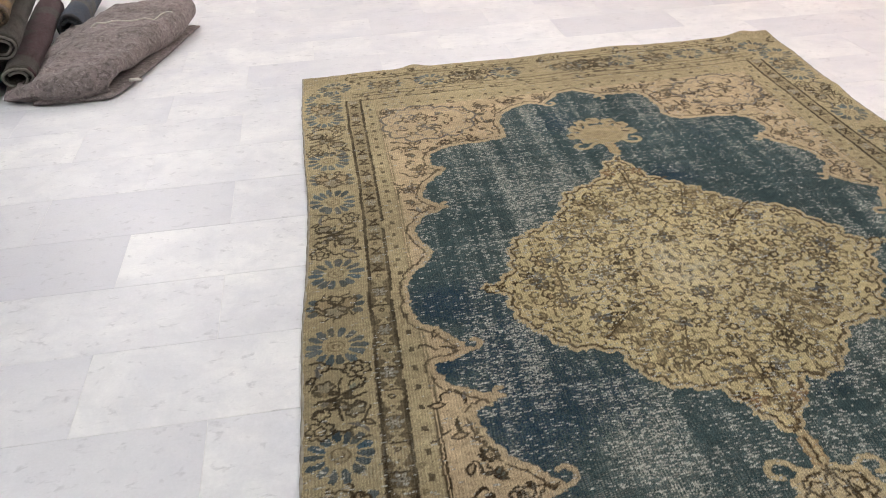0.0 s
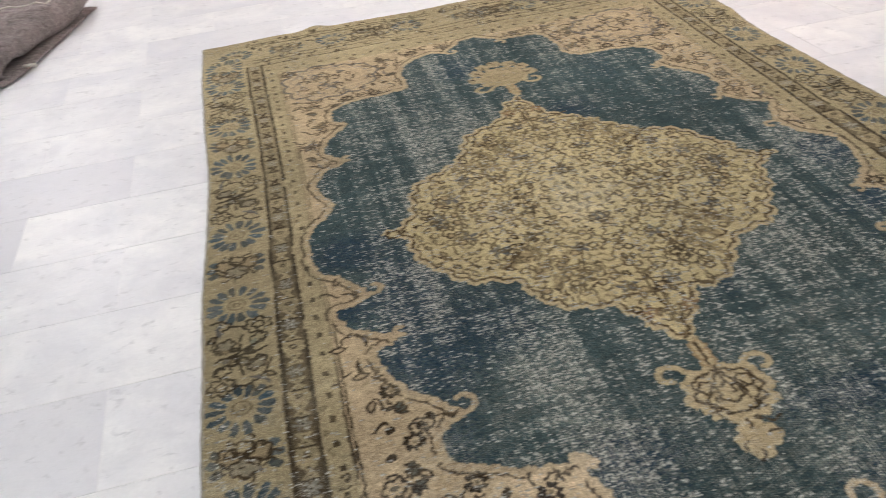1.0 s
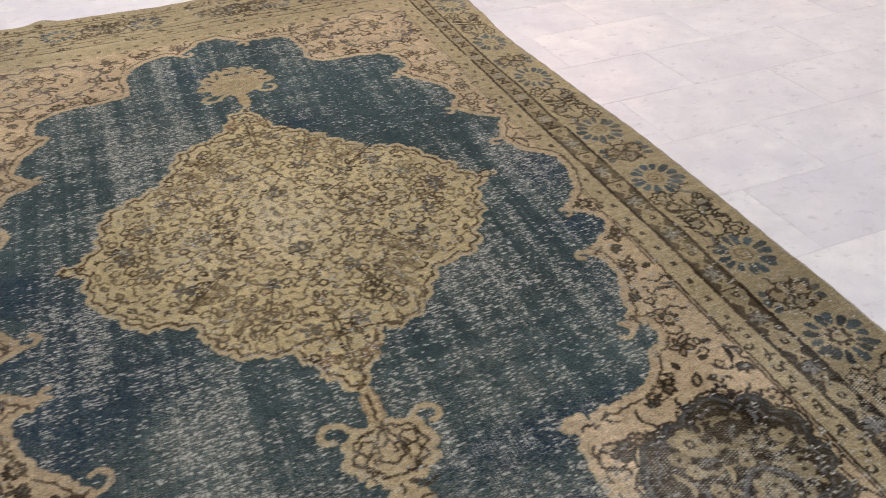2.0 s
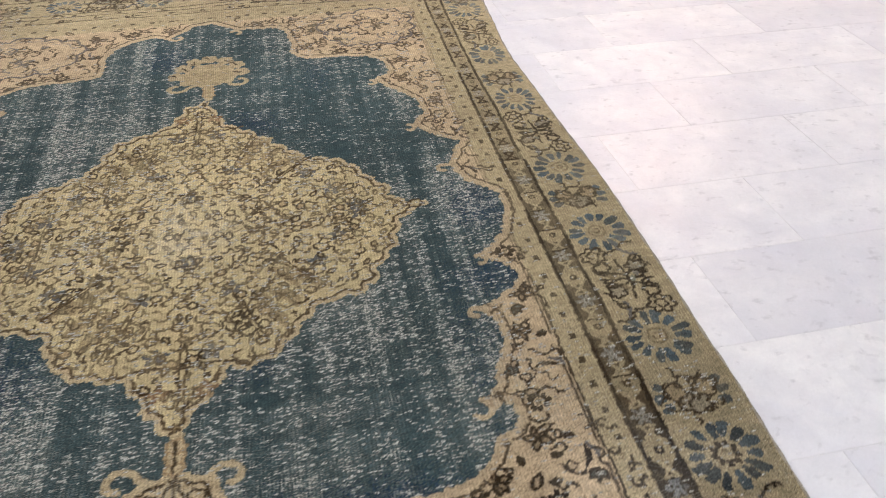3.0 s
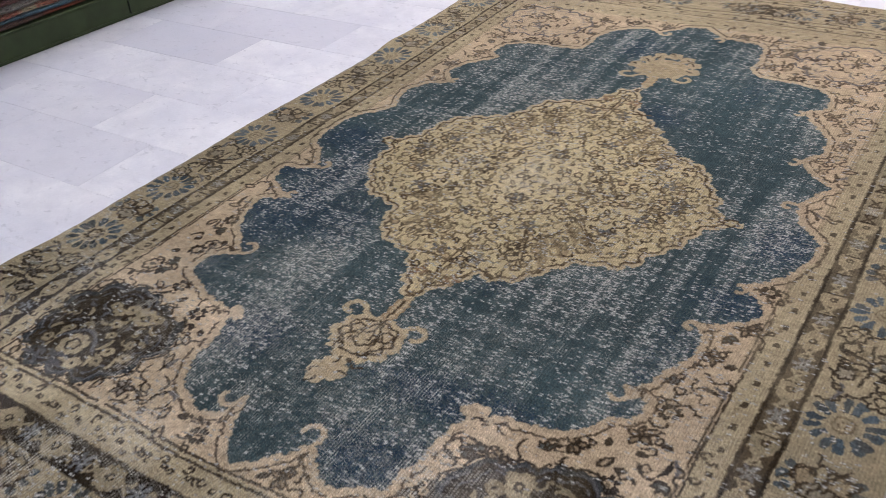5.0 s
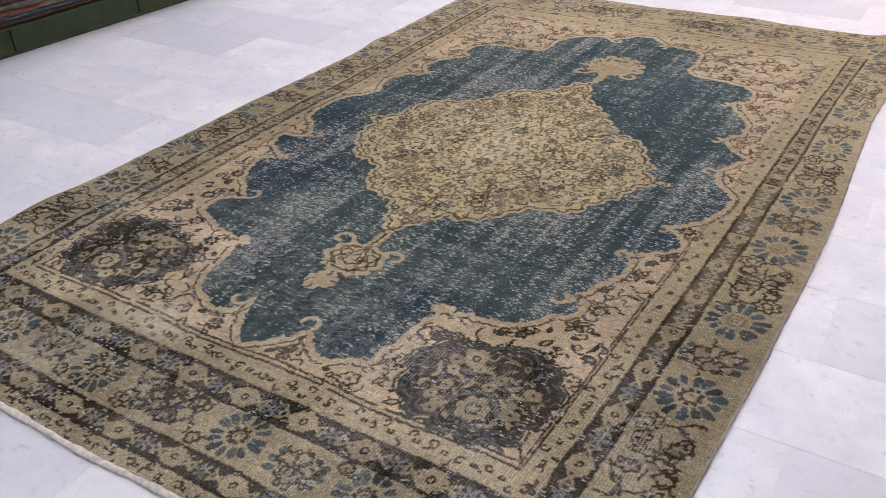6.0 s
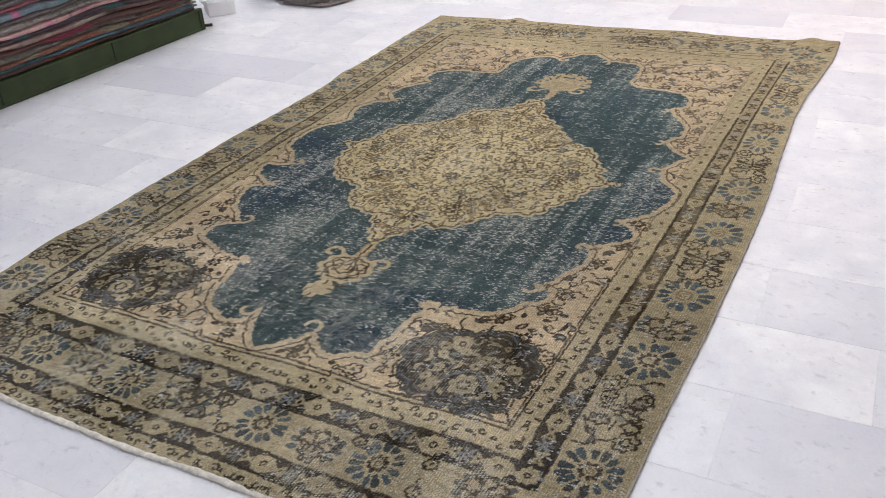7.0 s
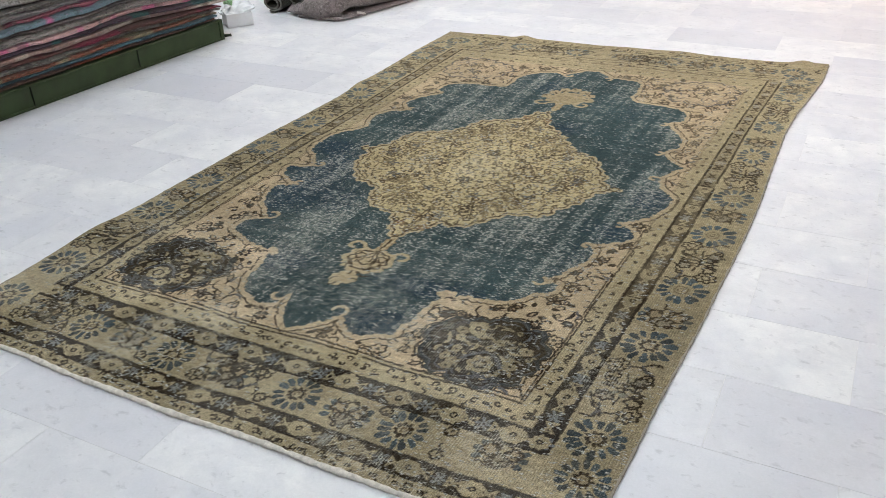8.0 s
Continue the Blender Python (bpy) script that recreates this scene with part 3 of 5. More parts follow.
for v in (-1.286, -1.270):
    t = np.linspace(-0.785, 0.765, 60)
    stroke(np.stack((t, v + 0.004 * np.sin(t * 11)), 1), 0.006, faded(BROWN, 0.12), 0.05)

# sprays and small flowers between the stripes and the blue field
def within(u, v, line):
    a, b = line, np.roll(line, -1, 0)
    rise = np.where(a[:, 1] == b[:, 1], 1e-9, b[:, 1] - a[:, 1])
    hit = ((a[:, 1] > v) != (b[:, 1] > v)) & (u < (b[:, 0] - a[:, 0]) * (v - a[:, 1]) / rise + a[:, 0])
    return bool(hit.sum() % 2)


CORNERS = ((0.568, -1.115, 1), (-0.615, -1.105, -1), (0.575, 1.12, 1), (-0.61, 1.11, -1))
wide_field = offset(FIELD, 0.030)
clear = lambda u, v, gap: not within(u, v, wide_field) and all(((u - a) / (0.165 + gap)) ** 2 + ((v - b) / (0.150 + gap)) ** 2 > 1 for a, b, _ in CORNERS)
blooms = []
for _ in range(4000):
    u, v = rng.uniform(-0.745, 0.735), rng.uniform(-1.235, 1.255)
    if not clear(u, v, 0.02) or any((u - a) ** 2 + (v - b) ** 2 < 0.088 ** 2 for a, b in blooms):
        continue
    blooms.append((u, v))
    fade = 0.12 * smooth(-0.7, 0.6, v)
    ink = faded(BROWN * 0.95, 0.03 + fade, SAND)
    kind = rng.random()
    if kind < 0.34:
        ring_flower((u, v), 0.026, faded(BROWN * 1.2, fade, SAND), SAND)
    elif kind < 0.60:
        for k in range(5):
            a = k * 1.257 + rng.random()
            leaf((u, v), 0.030, 0.009, a, ink, faded(SLATE if kind < 0.45 else UMBER, 0.35 + fade, SAND))
    elif kind < 0.82:
        cloud((u, v), 0.025, 6, ink, 0.0050, rng.random(), 0.85, 0.05, 0.2)
        fill(ellipse(u, v, 0.009, 0.007, n=7), faded(BLUE, 0.25 + fade, SAND))
    else:
        crescent((u, v), 0.060, rng.random() * 6.3, faded(BROWN * 1.3, fade, SAND), 0.3)
        crescent((u + 0.02, v + 0.01), 0.045, rng.random() * 6.3, faded(SLATE, 0.1 + fade, SAND), -0.3)
    for k in range(3):
        a = rng.random() * 6.3
        squiggle((u + 0.030 * math.cos(a), v + 0.030 * math.sin(a)), 0.055, a + rng.normal(0, 0.4), ink, 0.0046, 0.8, 0.03)
taken = []
for _ in range(7000):
    u, v = rng.uniform(-0.765, 0.750), rng.uniform(-1.252, 1.27)
    if not clear(u, v, 0.0) or any((u - a) ** 2 + (v - b) ** 2 < 0.034 ** 2 for a, b in blooms) or any((u - a) ** 2 + (v - b) ** 2 < 0.036 ** 2 for a, b in taken):
        continue
    taken.append((u, v))
    fade = 0.12 * smooth(-0.7, 0.5, v)
    ink = faded(BROWN * 0.95, 0.04 + fade, SAND)
    kind = rng.random()
    a = rng.random() * 6.3
    if kind < 0.30:
        leaf((u, v), 0.040, 0.010, a, ink, faded(UMBER, 0.70, SAND))
    elif kind < 0.42:
        fill(ellipse(u, v, 0.013, 0.009, a), faded(BROWN * 1.3, 0.05 + fade, SAND))
    elif kind < 0.52:
        for d in (-0.7, 0.0, 0.7):
            leaf((u, v), 0.028, 0.008, a + d, ink, faded(BLUE * 1.2, 0.15 + fade, SAND))
    else:
        squiggle((u, v), 0.060, a, ink, 0.0052, 0.9, 0.03)

# corner pieces: dark and mottled at one end, faded to outlines at the other
CORNER = scalloped([(-0.165, -0.02, -0.6), (-0.165, 0.07, -0.7), (-0.10, 0.105, -0.7), (-0.045, 0.125, -0.5), (0.005, 0.155, -0.6), (0.075, 0.135, -0.8), (0.135, 0.095, -0.7), (0.155, 0.01, -0.7), (0.148, -0.06, -0.8),
                    (0.105, -0.115, -0.7), (0.02, -0.140, -0.6), (-0.05, -0.130, -0.8), (-0.12, -0.10, -0.6), (-0.165, -0.02, 0)])[:-1]


def corner_piece(c, flip, dark):
    rim = placed(CORNER, c, 0.0, 1.0, flip)
    if not dark:
        stroke(closed(rim), 0.008, faded(SLATE * 0.8, 0.15, SAND), 0.12)
        stroke(closed(placed(CORNER, c, 0, 0.82, flip)), 0.005, faded(SLATE, 0.5, SAND), 0.2)
        for k in range(40):
            a, r = rng.random() * 6.3, 0.12 * math.sqrt(rng.random())
            squiggle((c[0] + r * math.cos(a), c[1] + r * 0.8 * math.sin(a)), 0.06, rng.random() * 6.3, faded(BROWN if k % 3 else SLATE, 0.12, SAND), 0.0052, 1.0)
        return
    fill(placed(CORNER, c, 0, 1.06, flip) + rng.normal(0, 0.003, CORNER.shape), faded(SLATE * 0.52, 0.35, BLUE))
    stroke(closed(placed(CORNER, c, 0, 1.09, flip)), 0.0055, BROWN * 1.1, 0.12)
    fill(placed(CORNER, c, 0, 0.965, flip) + rng.normal(0, 0.003, CORNER.shape), BROWN * 1.2)
    stroke(closed(placed(CORNER, c, 0, 0.99, flip)), 0.0045, SLATE * 1.15, 0.40)
    stroke(closed(placed(CORNER, c, 0, 0.86, flip)), 0.0045, SLATE * 1.2, 0.35)
    spots = []
    for k in range(900):
        a, r = rng.random() * 6.3, 0.142 * math.sqrt(rng.random())
        p = (c[0] + r * math.cos(a), c[1] + r * 0.86 * math.sin(a))
        if any((p[0] - x) ** 2 + (p[1] - y) ** 2 < 0.027 ** 2 for x, y in spots):
            continue
        spots.append(p)
        t = rng.random()
        pale = faded(TAN, 0.2, UMBER) * rng.uniform(0.75, 1.05)
        if t < 0.32:
            cloud(p, rng.uniform(0.012, 0.020), 5, pale, 0.0042, rng.random() * 6, 0.8, inner=pale)
            fill(ellipse(p[0], p[1], 0.005, 0.004, n=6), BROWN)
        elif t < 0.55:
            crescent(p, rng.uniform(0.03, 0.05), rng.random() * 6.3, pale, 0.35, 0.012)
        elif t < 0.75:
            crescent(p, rng.uniform(0.03, 0.05), rng.random() * 6.3, SLATE * 1.15, 0.35, 0.011)
        else:
            squiggle(p, 0.045, rng.random() * 6.3, TAN * 0.7, 0.0050, 1.0)
    cloud((c[0] - 0.06 * flip, c[1] + 0.085), 0.026, 6, TAN * 0.85, 0.005, inner=TAN * 0.85)
    stroke(closed(ellipse(c[0] - 0.06 * flip, c[1] + 0.085, 0.010, 0.009, n=8)), 0.005, BROWN)
    flower = (c[0] + 0.02 * flip, c[1] - 0.065)
    fill(ellipse(flower[0], flower[1] + 0.008, 0.062, 0.055, n=18), BROWN * 1.1)
    t = np.linspace(-0.062, 0.062, 14)
    stroke(np.stack((flower[0] + t, flower[1] + 0.055 - 13 * t * t), 1), 0.009, SLATE * 1.2, 0.05)
    cloud(flower, 0.036, 7, TAN * 0.85, 0.005, inner=TAN * 0.85)
    cloud(flower, 0.017, 5, BROWN, 0.0055)
    # slate tongues below the rim
    for k in range(7):
        p = (c[0] + flip * rng.uniform(0.0, 0.15), c[1] - rng.uniform(0.11, 0.15))
        crescent(p, rng.uniform(0.035, 0.06), rng.uniform(-0.9, 0.9), SLATE * rng.uniform(0.7, 1.2), 0.3, 0.014)


for cu, cv, cf in CORNERS:
    corner_piece((cu, cv), cf, cv < 0)

# blue field: dark and greener in places, rubbed grey along the warp
streak = soft_noise(150, 5, 11) * 0.42 + soft_noise(56, 6, 15) * 0.34 + soft_noise(300, 9, 16) * 0.24
patch = soft_noise(9, 10, 12)
rows = soft_noise(7, 170, 13)
Uf, Vf = np.meshgrid(GU, GV)
spot = lambda u, v, ru, rv: np.exp(-((Uf - u) / ru) ** 2 - ((Vf - v) / rv) ** 2)
rubbed = np.clip(2.3 * (streak - 0.5) + 1.3 * (patch - 0.5) + 0.7 * (rows - 0.5) + 0.42 * spot(0.12, -0.72, 0.30, 0.20) + 0.14 * spot(-0.20, -0.50, 0.30, 0.22) + 0.08 * spot(-0.35, -0.55, 0.2, 0.25) + 0.30 * spot(-0.55, 0.15, 0.14, 0.16) + 0.15 + 0.07 * np.clip((-0.15 - Vf) / 0.4, 0, 1) - 0.08 * np.clip((-0.95 - Vf) / 0.15, 0, 1), 0, 1)
w, m = inside(FIELD)
soft = (0.06 + 0.50 * rubbed * (1 - 0.35 * np.clip((-0.78 - Vf) / 0.1, 0, 1)))[w][..., None]
cool = BLUE * (1 - soft) + MIST * soft
deep = np.clip(1.1 * (spot(-0.30, -0.93, 0.10, 0.07) + spot(0.70, -0.33, 0.10, 0.05) + spot(-0.74, -0.28, 0.06, 0.05) + spot(0.24, -1.12, 0.14, 0.08) + spot(-0.72, -0.06, 0.07, 0.06) + spot(0.71, -0.05, 0.07, 0.09) + spot(0.30, -0.90, 0.20, 0.05))
               + np.clip(soft_noise(9, 14, 14) * 2.4 - 1.65, 0, 1), 0, 0.70)[w][..., None]
cool = np.where(rng.random(deep.shape) < deep, DEEP * 0.85 + 0.15 * cool, cool)
dye[w] = np.where(m[..., None], cool, dye[w])
ragged = FIELD + rng.normal(0, 0.0022, FIELD.shape)
stroke(closed(offset(ragged, 0.004)), 0.0115, SAND * 0.92, 0.03)
stroke(closed(offset(FIELD, 0.020)), 0.0048, faded(BROWN * 1.1, 0.15, SAND), 0.14)
# hooks and tongues that reach from the rim into the blue
HOOKS = ((0.088, -1.150, 1.2, 0.026, 1), (-0.132, -1.120, 1.9, 0.026, -1), (0.334, -0.925, 1.9, 0.0, 1), (-0.385, -0.915, 0.9, 0.0, 1), (0.588, -0.700, 2.7, 0.022, -1), (-0.556, -0.706, 0.4, 0.022, 1), (0.634, -0.436, 2.9, 0.012, 1), (-0.648, -0.425, 0.1, 0.014, -1),
         (0.680, -0.250, 3.4, 0.014, -1), (-0.690, -0.240, -0.3, 0.018, 1), (0.682, 0.150, 3.0, 0.014, 1), (-0.650, 0.450, 0.1, 0.013, -1), (0.622, 0.390, 3.0, 0.015, -1), (0.548, 0.698, 3.0, 0.014, -1), (-0.142, 1.160, -0.9, 0.016, 1), (0.086, 1.190, -2.2, 0.016, -1))
for u, v, a, r, f in HOOKS:
    tone = SAND * 0.9
    d = np.array((math.cos(a), math.sin(a)))
    c = np.array((u, v))
    if r == 0.0:
        for k in (-0.6, 0.0, 0.6):
            q = c + 0.030 * np.array((math.cos(a + k), math.sin(a + k)))
            fill(ellipse(q[0], q[1], 0.017, 0.013, a + k, 9), tone)
        stroke([c - d * 0.02, c + d * 0.03], 0.026, tone)
        squiggle(c, 0.04, a, BROWN * 1.3, 0.0046)
    else:
        tip = c + d * 0.020
        stroke([c - d * 0.012, tip], 0.013, tone)
        curl(tip, r * 1.3, a - f * math.pi / 2, tone, 0.0110, f, 3.6)


def pendant(c, up, size=1.0, fade=0.0):
    """A lobed flower-head on a stem between two curled tendrils, running out into a ragged tip."""
    g = faded(GOLD, 0.6, SAND) * (0.95 if up < 0 else 0.74)
    body = scalloped([(0.0, 0.0, -0.3), (-0.048, 0.018, -0.7), (-0.090, 0.060, -0.8), (-0.080, 0.110, -0.8), (-0.052, 0.140, -0.4), (-0.030, 0.165, 0.0), (0.030, 0.165, -0.4), (0.058, 0.140, -0.8), (0.082, 0.105, -0.8),
                      (0.086, 0.055, -0.7), (0.046, 0.018, -0.3), (0.0, 0.0, 0)])[:-1]
    body = body + rng.normal(0, 0.003, body.shape)
    k2 = np.array((1, up))
    fill(placed(body * k2, c, 0.0, size), g)
    tips = ((-0.012, 0.185, 0.026), (-0.034, 0.212, 0.022), (0.012, 0.208, 0.024), (-0.020, 0.238, 0.020))
    if up > 0:
        tips = tuple((0.105 * math.sin(k), 0.080 + 0.120 * math.cos(k), 0.024) for k in (-1.5, -1.0, -0.5, 0.0, 0.5, 1.0, 1.5))
    for x, y, r in tips:
        q = placed(np.array(((x, y),)) * k2, c, 0, size)[0]
        cloud(q, r * size, 5, g, 0.005, rng.random(), inner=g)
        squiggle(q, 0.030, rng.random() * 6.3, BROWN * 1.4, 0.0046, 1.0, 0.0, 1.0, 5)
    stroke([c, (c[0], c[1] - up * 0.085)], 0.022, g)
    for k in range(3):
        q = (c[0], c[1] - up * (0.012 + 0.024 * k))
        cloud(q, 0.017, 5, faded(RUST, 0.35, GOLD), 0.0045, rng.random(), inner=g)
    for s in (-1, 1):
        a = np.linspace(0, 4.6, 18)
        rr = 0.034 * size * (1 - 0.10 * a)
        hub = (c[0] + s * 0.098 * size, c[1] + up * (0.004 if s < 0 else 0.022))
        line = np.stack((hub[0] - s * rr * np.cos(a), hub[1] - up * rr * np.sin(a) * 0.9), 1)
        stroke(np.concatenate(([(c[0] + s * 0.030, c[1] + up * 0.022)], line)), 0.0125, g)
    ink = faded(BROWN * 1.5, fade + 0.10, GOLD)
    stroke(closed(placed((body * np.array((0.74, 0.74)) + np.array((0, 0.018))) * k2, c, 0, size)), 0.0055, ink, 0.05)
    at = lambda x, y: tuple(placed(np.array(((x, y),)) * k2, c, 0, size)[0])
    cloud(at(0.0, 0.085), 0.026 * size, 6, ink, 0.0050)
    for s in (-1, 1):
        cloud(at(0.042 * s, 0.062), 0.018 * size, 5, ink, 0.0048)
        zigzag([at(0.0, 0.02), at(0.02 * s, 0.05), at(0.055 * s, 0.095), at(0.03 * s, 0.13)], ink)
    zigzag([at(0.0, -0.07), at(0.0, 0.0), at(0.0, 0.06)], ink, 0.006)
    for k in range(9):
        squiggle(at(rng.uniform(-0.05, 0.05), rng.uniform(0.03, 0.20)), 0.035 * size, rng.random() * 6.3, ink)


pendant((AXIS - 0.002, -0.745), -1, 0.98)
pendant((AXIS + 0.024, 0.762), 1, 1.0, 0.45)

# medallion
fill(offset(MEDALLION, 0.003) + rng.normal(0, 0.0020, MEDALLION.shape), faded(GOLD, 0.55, SAND) * 0.98)
w, m = inside(offset(MEDALLION, -0.010))
warm = np.clip(0.6 * soft_noise(14, 20, 21) * 1.6 - 0.5, 0, 1)[w][..., None]
tone = GOLD * (1 - 0.42 * warm) + faded(RUST, 0.45, GOLD) * 0.42 * warm
dye[w] = np.where(m[..., None], tone, dye[w])
med_line = offset(MEDALLION, -0.013)
stroke(closed(med_line), 0.0058, faded(SEPIA, 0.05, GOLD), 0.05)
med_pale = offset(MEDALLION, -0.020)


def quarters(u, v):
    """One place in each quarter of the medallion."""
    for fu in (1, -1):
        for fv in (1, -1):
            if not (fu < 0 and abs(u) < 1e-6) and not (fv < 0 and abs(v) < 1e-6):
                yield AXIS + fu * u, fv * v, fu, fv


# scrolled brown shoulders where the outline steps in
for u, v, a in ((0.185, 0.365, 0.9), (0.265, 0.255, 0.6), (0.160, 0.315, 1.2), (0.215, 0.235, 0.8), (0.215, 0.310, 0.8)):
    for x, y, fu, fv in quarters(u, v):
        if within(x, y, med_line):
            crescent((x, y), 0.105, a if fu * fv > 0 else math.pi - a, faded(UMBER * 1.5, 0.45, GOLD), 0.25 * fu * fv, 0.034)
            crescent((x, y), 0.080, a if fu * fv > 0 else math.pi - a, faded(UMBER, 0.25, GOLD), 0.25 * fu * fv, 0.009)
for x in (0.548, -0.572):
    cloud((x, -0.010), 0.020, 6, SEPIA, 0.0046, 0.3, 0.8, 0.0, 0.2, GOLD * 0.9)
# straight double ribs pointing in to the middle
for u, v, du, dv, n in ((0.0, 0.60, 0.0, -0.22, 12), (0.165, 0.43, -0.07, -0.20, 10), (0.31, 0.27, -0.10, -0.10, 8)):
    for x, y, fu, fv in quarters(u, v):
        for o in (-0.006, 0.006):
            t = np.linspace(0, 1, n)
            stroke(np.stack((x + fu * (du * t + o), y + fv * dv * t), 1), 0.0040, SEPIA, 0.10)
# lobed inner lines
for k, (su_, sv_) in enumerate(((0.70, 0.66), (0.42, 0.40))):
    ring = (MEDALLION - np.array((AXIS, 0))) * np.array((su_, sv_)) + np.array((AXIS, 0))
    stroke(closed(ring), 0.0052, faded(SEPIA, 0.15, GOLD), 0.22)
for y0 in (-0.488, 0.485):
    t = np.linspace(-0.13, 0.13, 24)
    stroke(np.stack((AXIS + t, y0 + 0.012 * np.abs(np.sin(t * 24)) * (1 if y0 < 0 else -1)), 1), 0.0060, SEPIA, 0.04)
# florets on each side of the ribs
for u, v, kind in ((0.13, 0.365, "cross"), (0.055, 0.445, "blue"), (0.10, 0.25, "blue"), (0.36, 0.10, "blue"), (0.42, 0.02, "blue"), (0.20, 0.16, "cross"), (0.30, 0.19, "blue"), (0.0, 0.13, "blue"), (0.17, 0.04, "cross"), (0.045, 0.55, "rust")):
    for x, y, fu, fv in quarters(u, v):
        tint = {"cross": BROWN * 1.6, "blue": faded(SLATE, 0.25, BLUE), "rust": faded(RUST, 0.2, BROWN)}[kind]
        for k in range(4 if kind == "cross" else 5):
            e = k * (math.pi / 2 if kind == "cross" else 1.257) + 0.3
            fill(ellipse(x + 0.016 * math.cos(e), y + 0.014 * math.sin(e), 0.0135, 0.0075, e, 8), faded(tint, rng.uniform(0, 0.25), GOLD))
        fill(ellipse(x, y, 0.005, 0.005, n=6), GOLD)
# close-set leaves and curled stems over the rest
spots = []
for _ in range(9000):
    v, u = rng.uniform(0.0, 0.64), rng.uniform(0.0, 0.55)
    if any((u - a) ** 2 + (v - b) ** 2 < 0.0225 ** 2 for a, b in spots):
        continue
    spots.append((u, v))
for u, v in spots:
    kind, k2 = rng.random(), rng.random()
    a = math.atan2(v, u) + rng.choice((0.0, math.pi / 2, 0.8)) + rng.normal(0, 0.35)
    bend, turn_at, reach = rng.choice((-1, 1)) * rng.uniform(0.25, 0.7), rng.integers(2, 7), rng.uniform(0.0062, 0.0086)
    steps = [(0.0, 0.0)]
    h = a
    for i in range(6):
        h += (bend if i < turn_at else -1.4 * bend) + rng.normal(0, 0.2)
        steps.append((steps[-1][0] + reach * math.cos(h), steps[-1][1] + reach * math.sin(h)))
    steps = np.array(steps) - np.mean(steps, 0)
    for x, y, fu, fv in quarters(u, v):
        c = (x + rng.normal(0, 0.003), y + rng.normal(0, 0.003))
        if not within(c[0], c[1], med_pale):
            continue
        ink = faded(SEPIA * (0.6, 0.95)[rng.integers(2)], rng.uniform(0.0, 0.5) ** 1.3, GOLD * 0.8)
        h = a if fu > 0 else math.pi - a
        h = h if fv > 0 else -h
        if kind < 0.12:
            cloud(c, 0.0115, 5, ink, 0.0042, inner=faded(GOLD, 0.4, RUST) if k2 < 0.3 else None)
        elif kind < 0.38:
            leaf((c[0] - 0.012 * math.cos(h), c[1] - 0.012 * math.sin(h)), 0.027, 0.0075, h, ink, faded(UMBER, 0.55, GOLD) if k2 < 0.4 else None, 0.0046)
        elif kind < 0.52:
            for d in (-0.6, 0.6):
                crescent(c, 0.024, h + d, ink, 0.3 * d, 0.0065)
        else:
            stroke(placed(steps * np.array((fu, fv)), c), 0.0040, ink, 0.06)
            if k2 < 0.5:
                q = placed(steps[3:4] * np.array((fu, fv)), c)[0]
                fill(ellipse(q[0] + 0.006 * math.cos(h + 1.5), q[1] + 0.006 * math.sin(h + 1.5), 0.0070, 0.0042, h + 1.2, 7), ink)

# hand-knotted unevenness: the design wanders by a few knots
su = np.round((soft_noise(24, 30, 31) - 0.5) * 2.4 + (soft_noise(300, 360, 32) - 0.5) * 1.7).astype(int)
sv = np.round((soft_noise(24, 30, 33) - 0.5) * 2.4 + (soft_noise(300, 360, 34) - 0.5) * 1.7).astype(int)
iv, iu = np.mgrid[0:NV, 0:NU]
dye = dye[np.clip(iv + sv, 0, NV - 1), np.clip(iu + su, 0, NU - 1)]

def inside_all(pts):
    whole = np.zeros((NV, NU))
    w, m = inside(pts)
    whole[w] = m
    return whole


# fading, stains, wear and shifts of tone
Ug, Vg = np.meshgrid(GU, GV)
lightness = dye.sum(2) / 3
blueish = np.clip((dye[..., 2] - dye[..., 0]) / 0.02, 0, 1) * inside_all(FIELD)
near_end = np.clip((-Vg - 0.25) / 0.9, 0, 1)
inked = (np.clip((0.15 - lightness) / 0.09, 0, 1) * (1 - blueish))[..., None]
dye = dye * (1 - (0.10 + 0.42 * np.clip((-0.50 - Vg) / 0.35, 0, 1))[..., None] * inked)
warm = (dye[..., 2] < 0.8 * dye[..., 0])[..., None] * inked * np.clip((-0.45 - Vg) / 0.3, 0, 1)[..., None]
dye = dye * (1 - warm * np.array((0.0, 0.14, 0.30)))
patches0 = np.clip(soft_noise(44, 5, 61) + soft_noise(14, 12, 62) - 0.75, 0, 1)
scuff = np.clip(soft_noise(40, 12, 41) * 1.1 + soft_noise(110, 130, 42) * 0.8 - 0.78, 0, 1)
wear = scuff * (0.22 + 0.78 * blueish) * (0.55 + 0.75 * near_end)
wear += np.clip(soft_noise(26, 34, 43) * 1.9 - 1.0, 0, 1) * near_end * (0.5 - 0.35 * blueish)
wear = np.clip(0.55 * wear + 0.13 * near_end * np.clip(soft_noise(30, 22, 64) * 2 - 0.95, 0, 1) + 0.10 * blueish * patches0 + 0.13 * blueish * rubbed + 0.07 * near_end * np.clip(soft_noise(24, 18, 65) * 2 - 0.6, 0, 1), 0, 0.55)
heart = np.exp(-((Ug - AXIS) / 0.10) ** 2 - (Vg / 0.13) ** 2)
wear = np.clip(wear + 0.12 * heart * soft_noise(90, 60, 50), 0, 0.95)
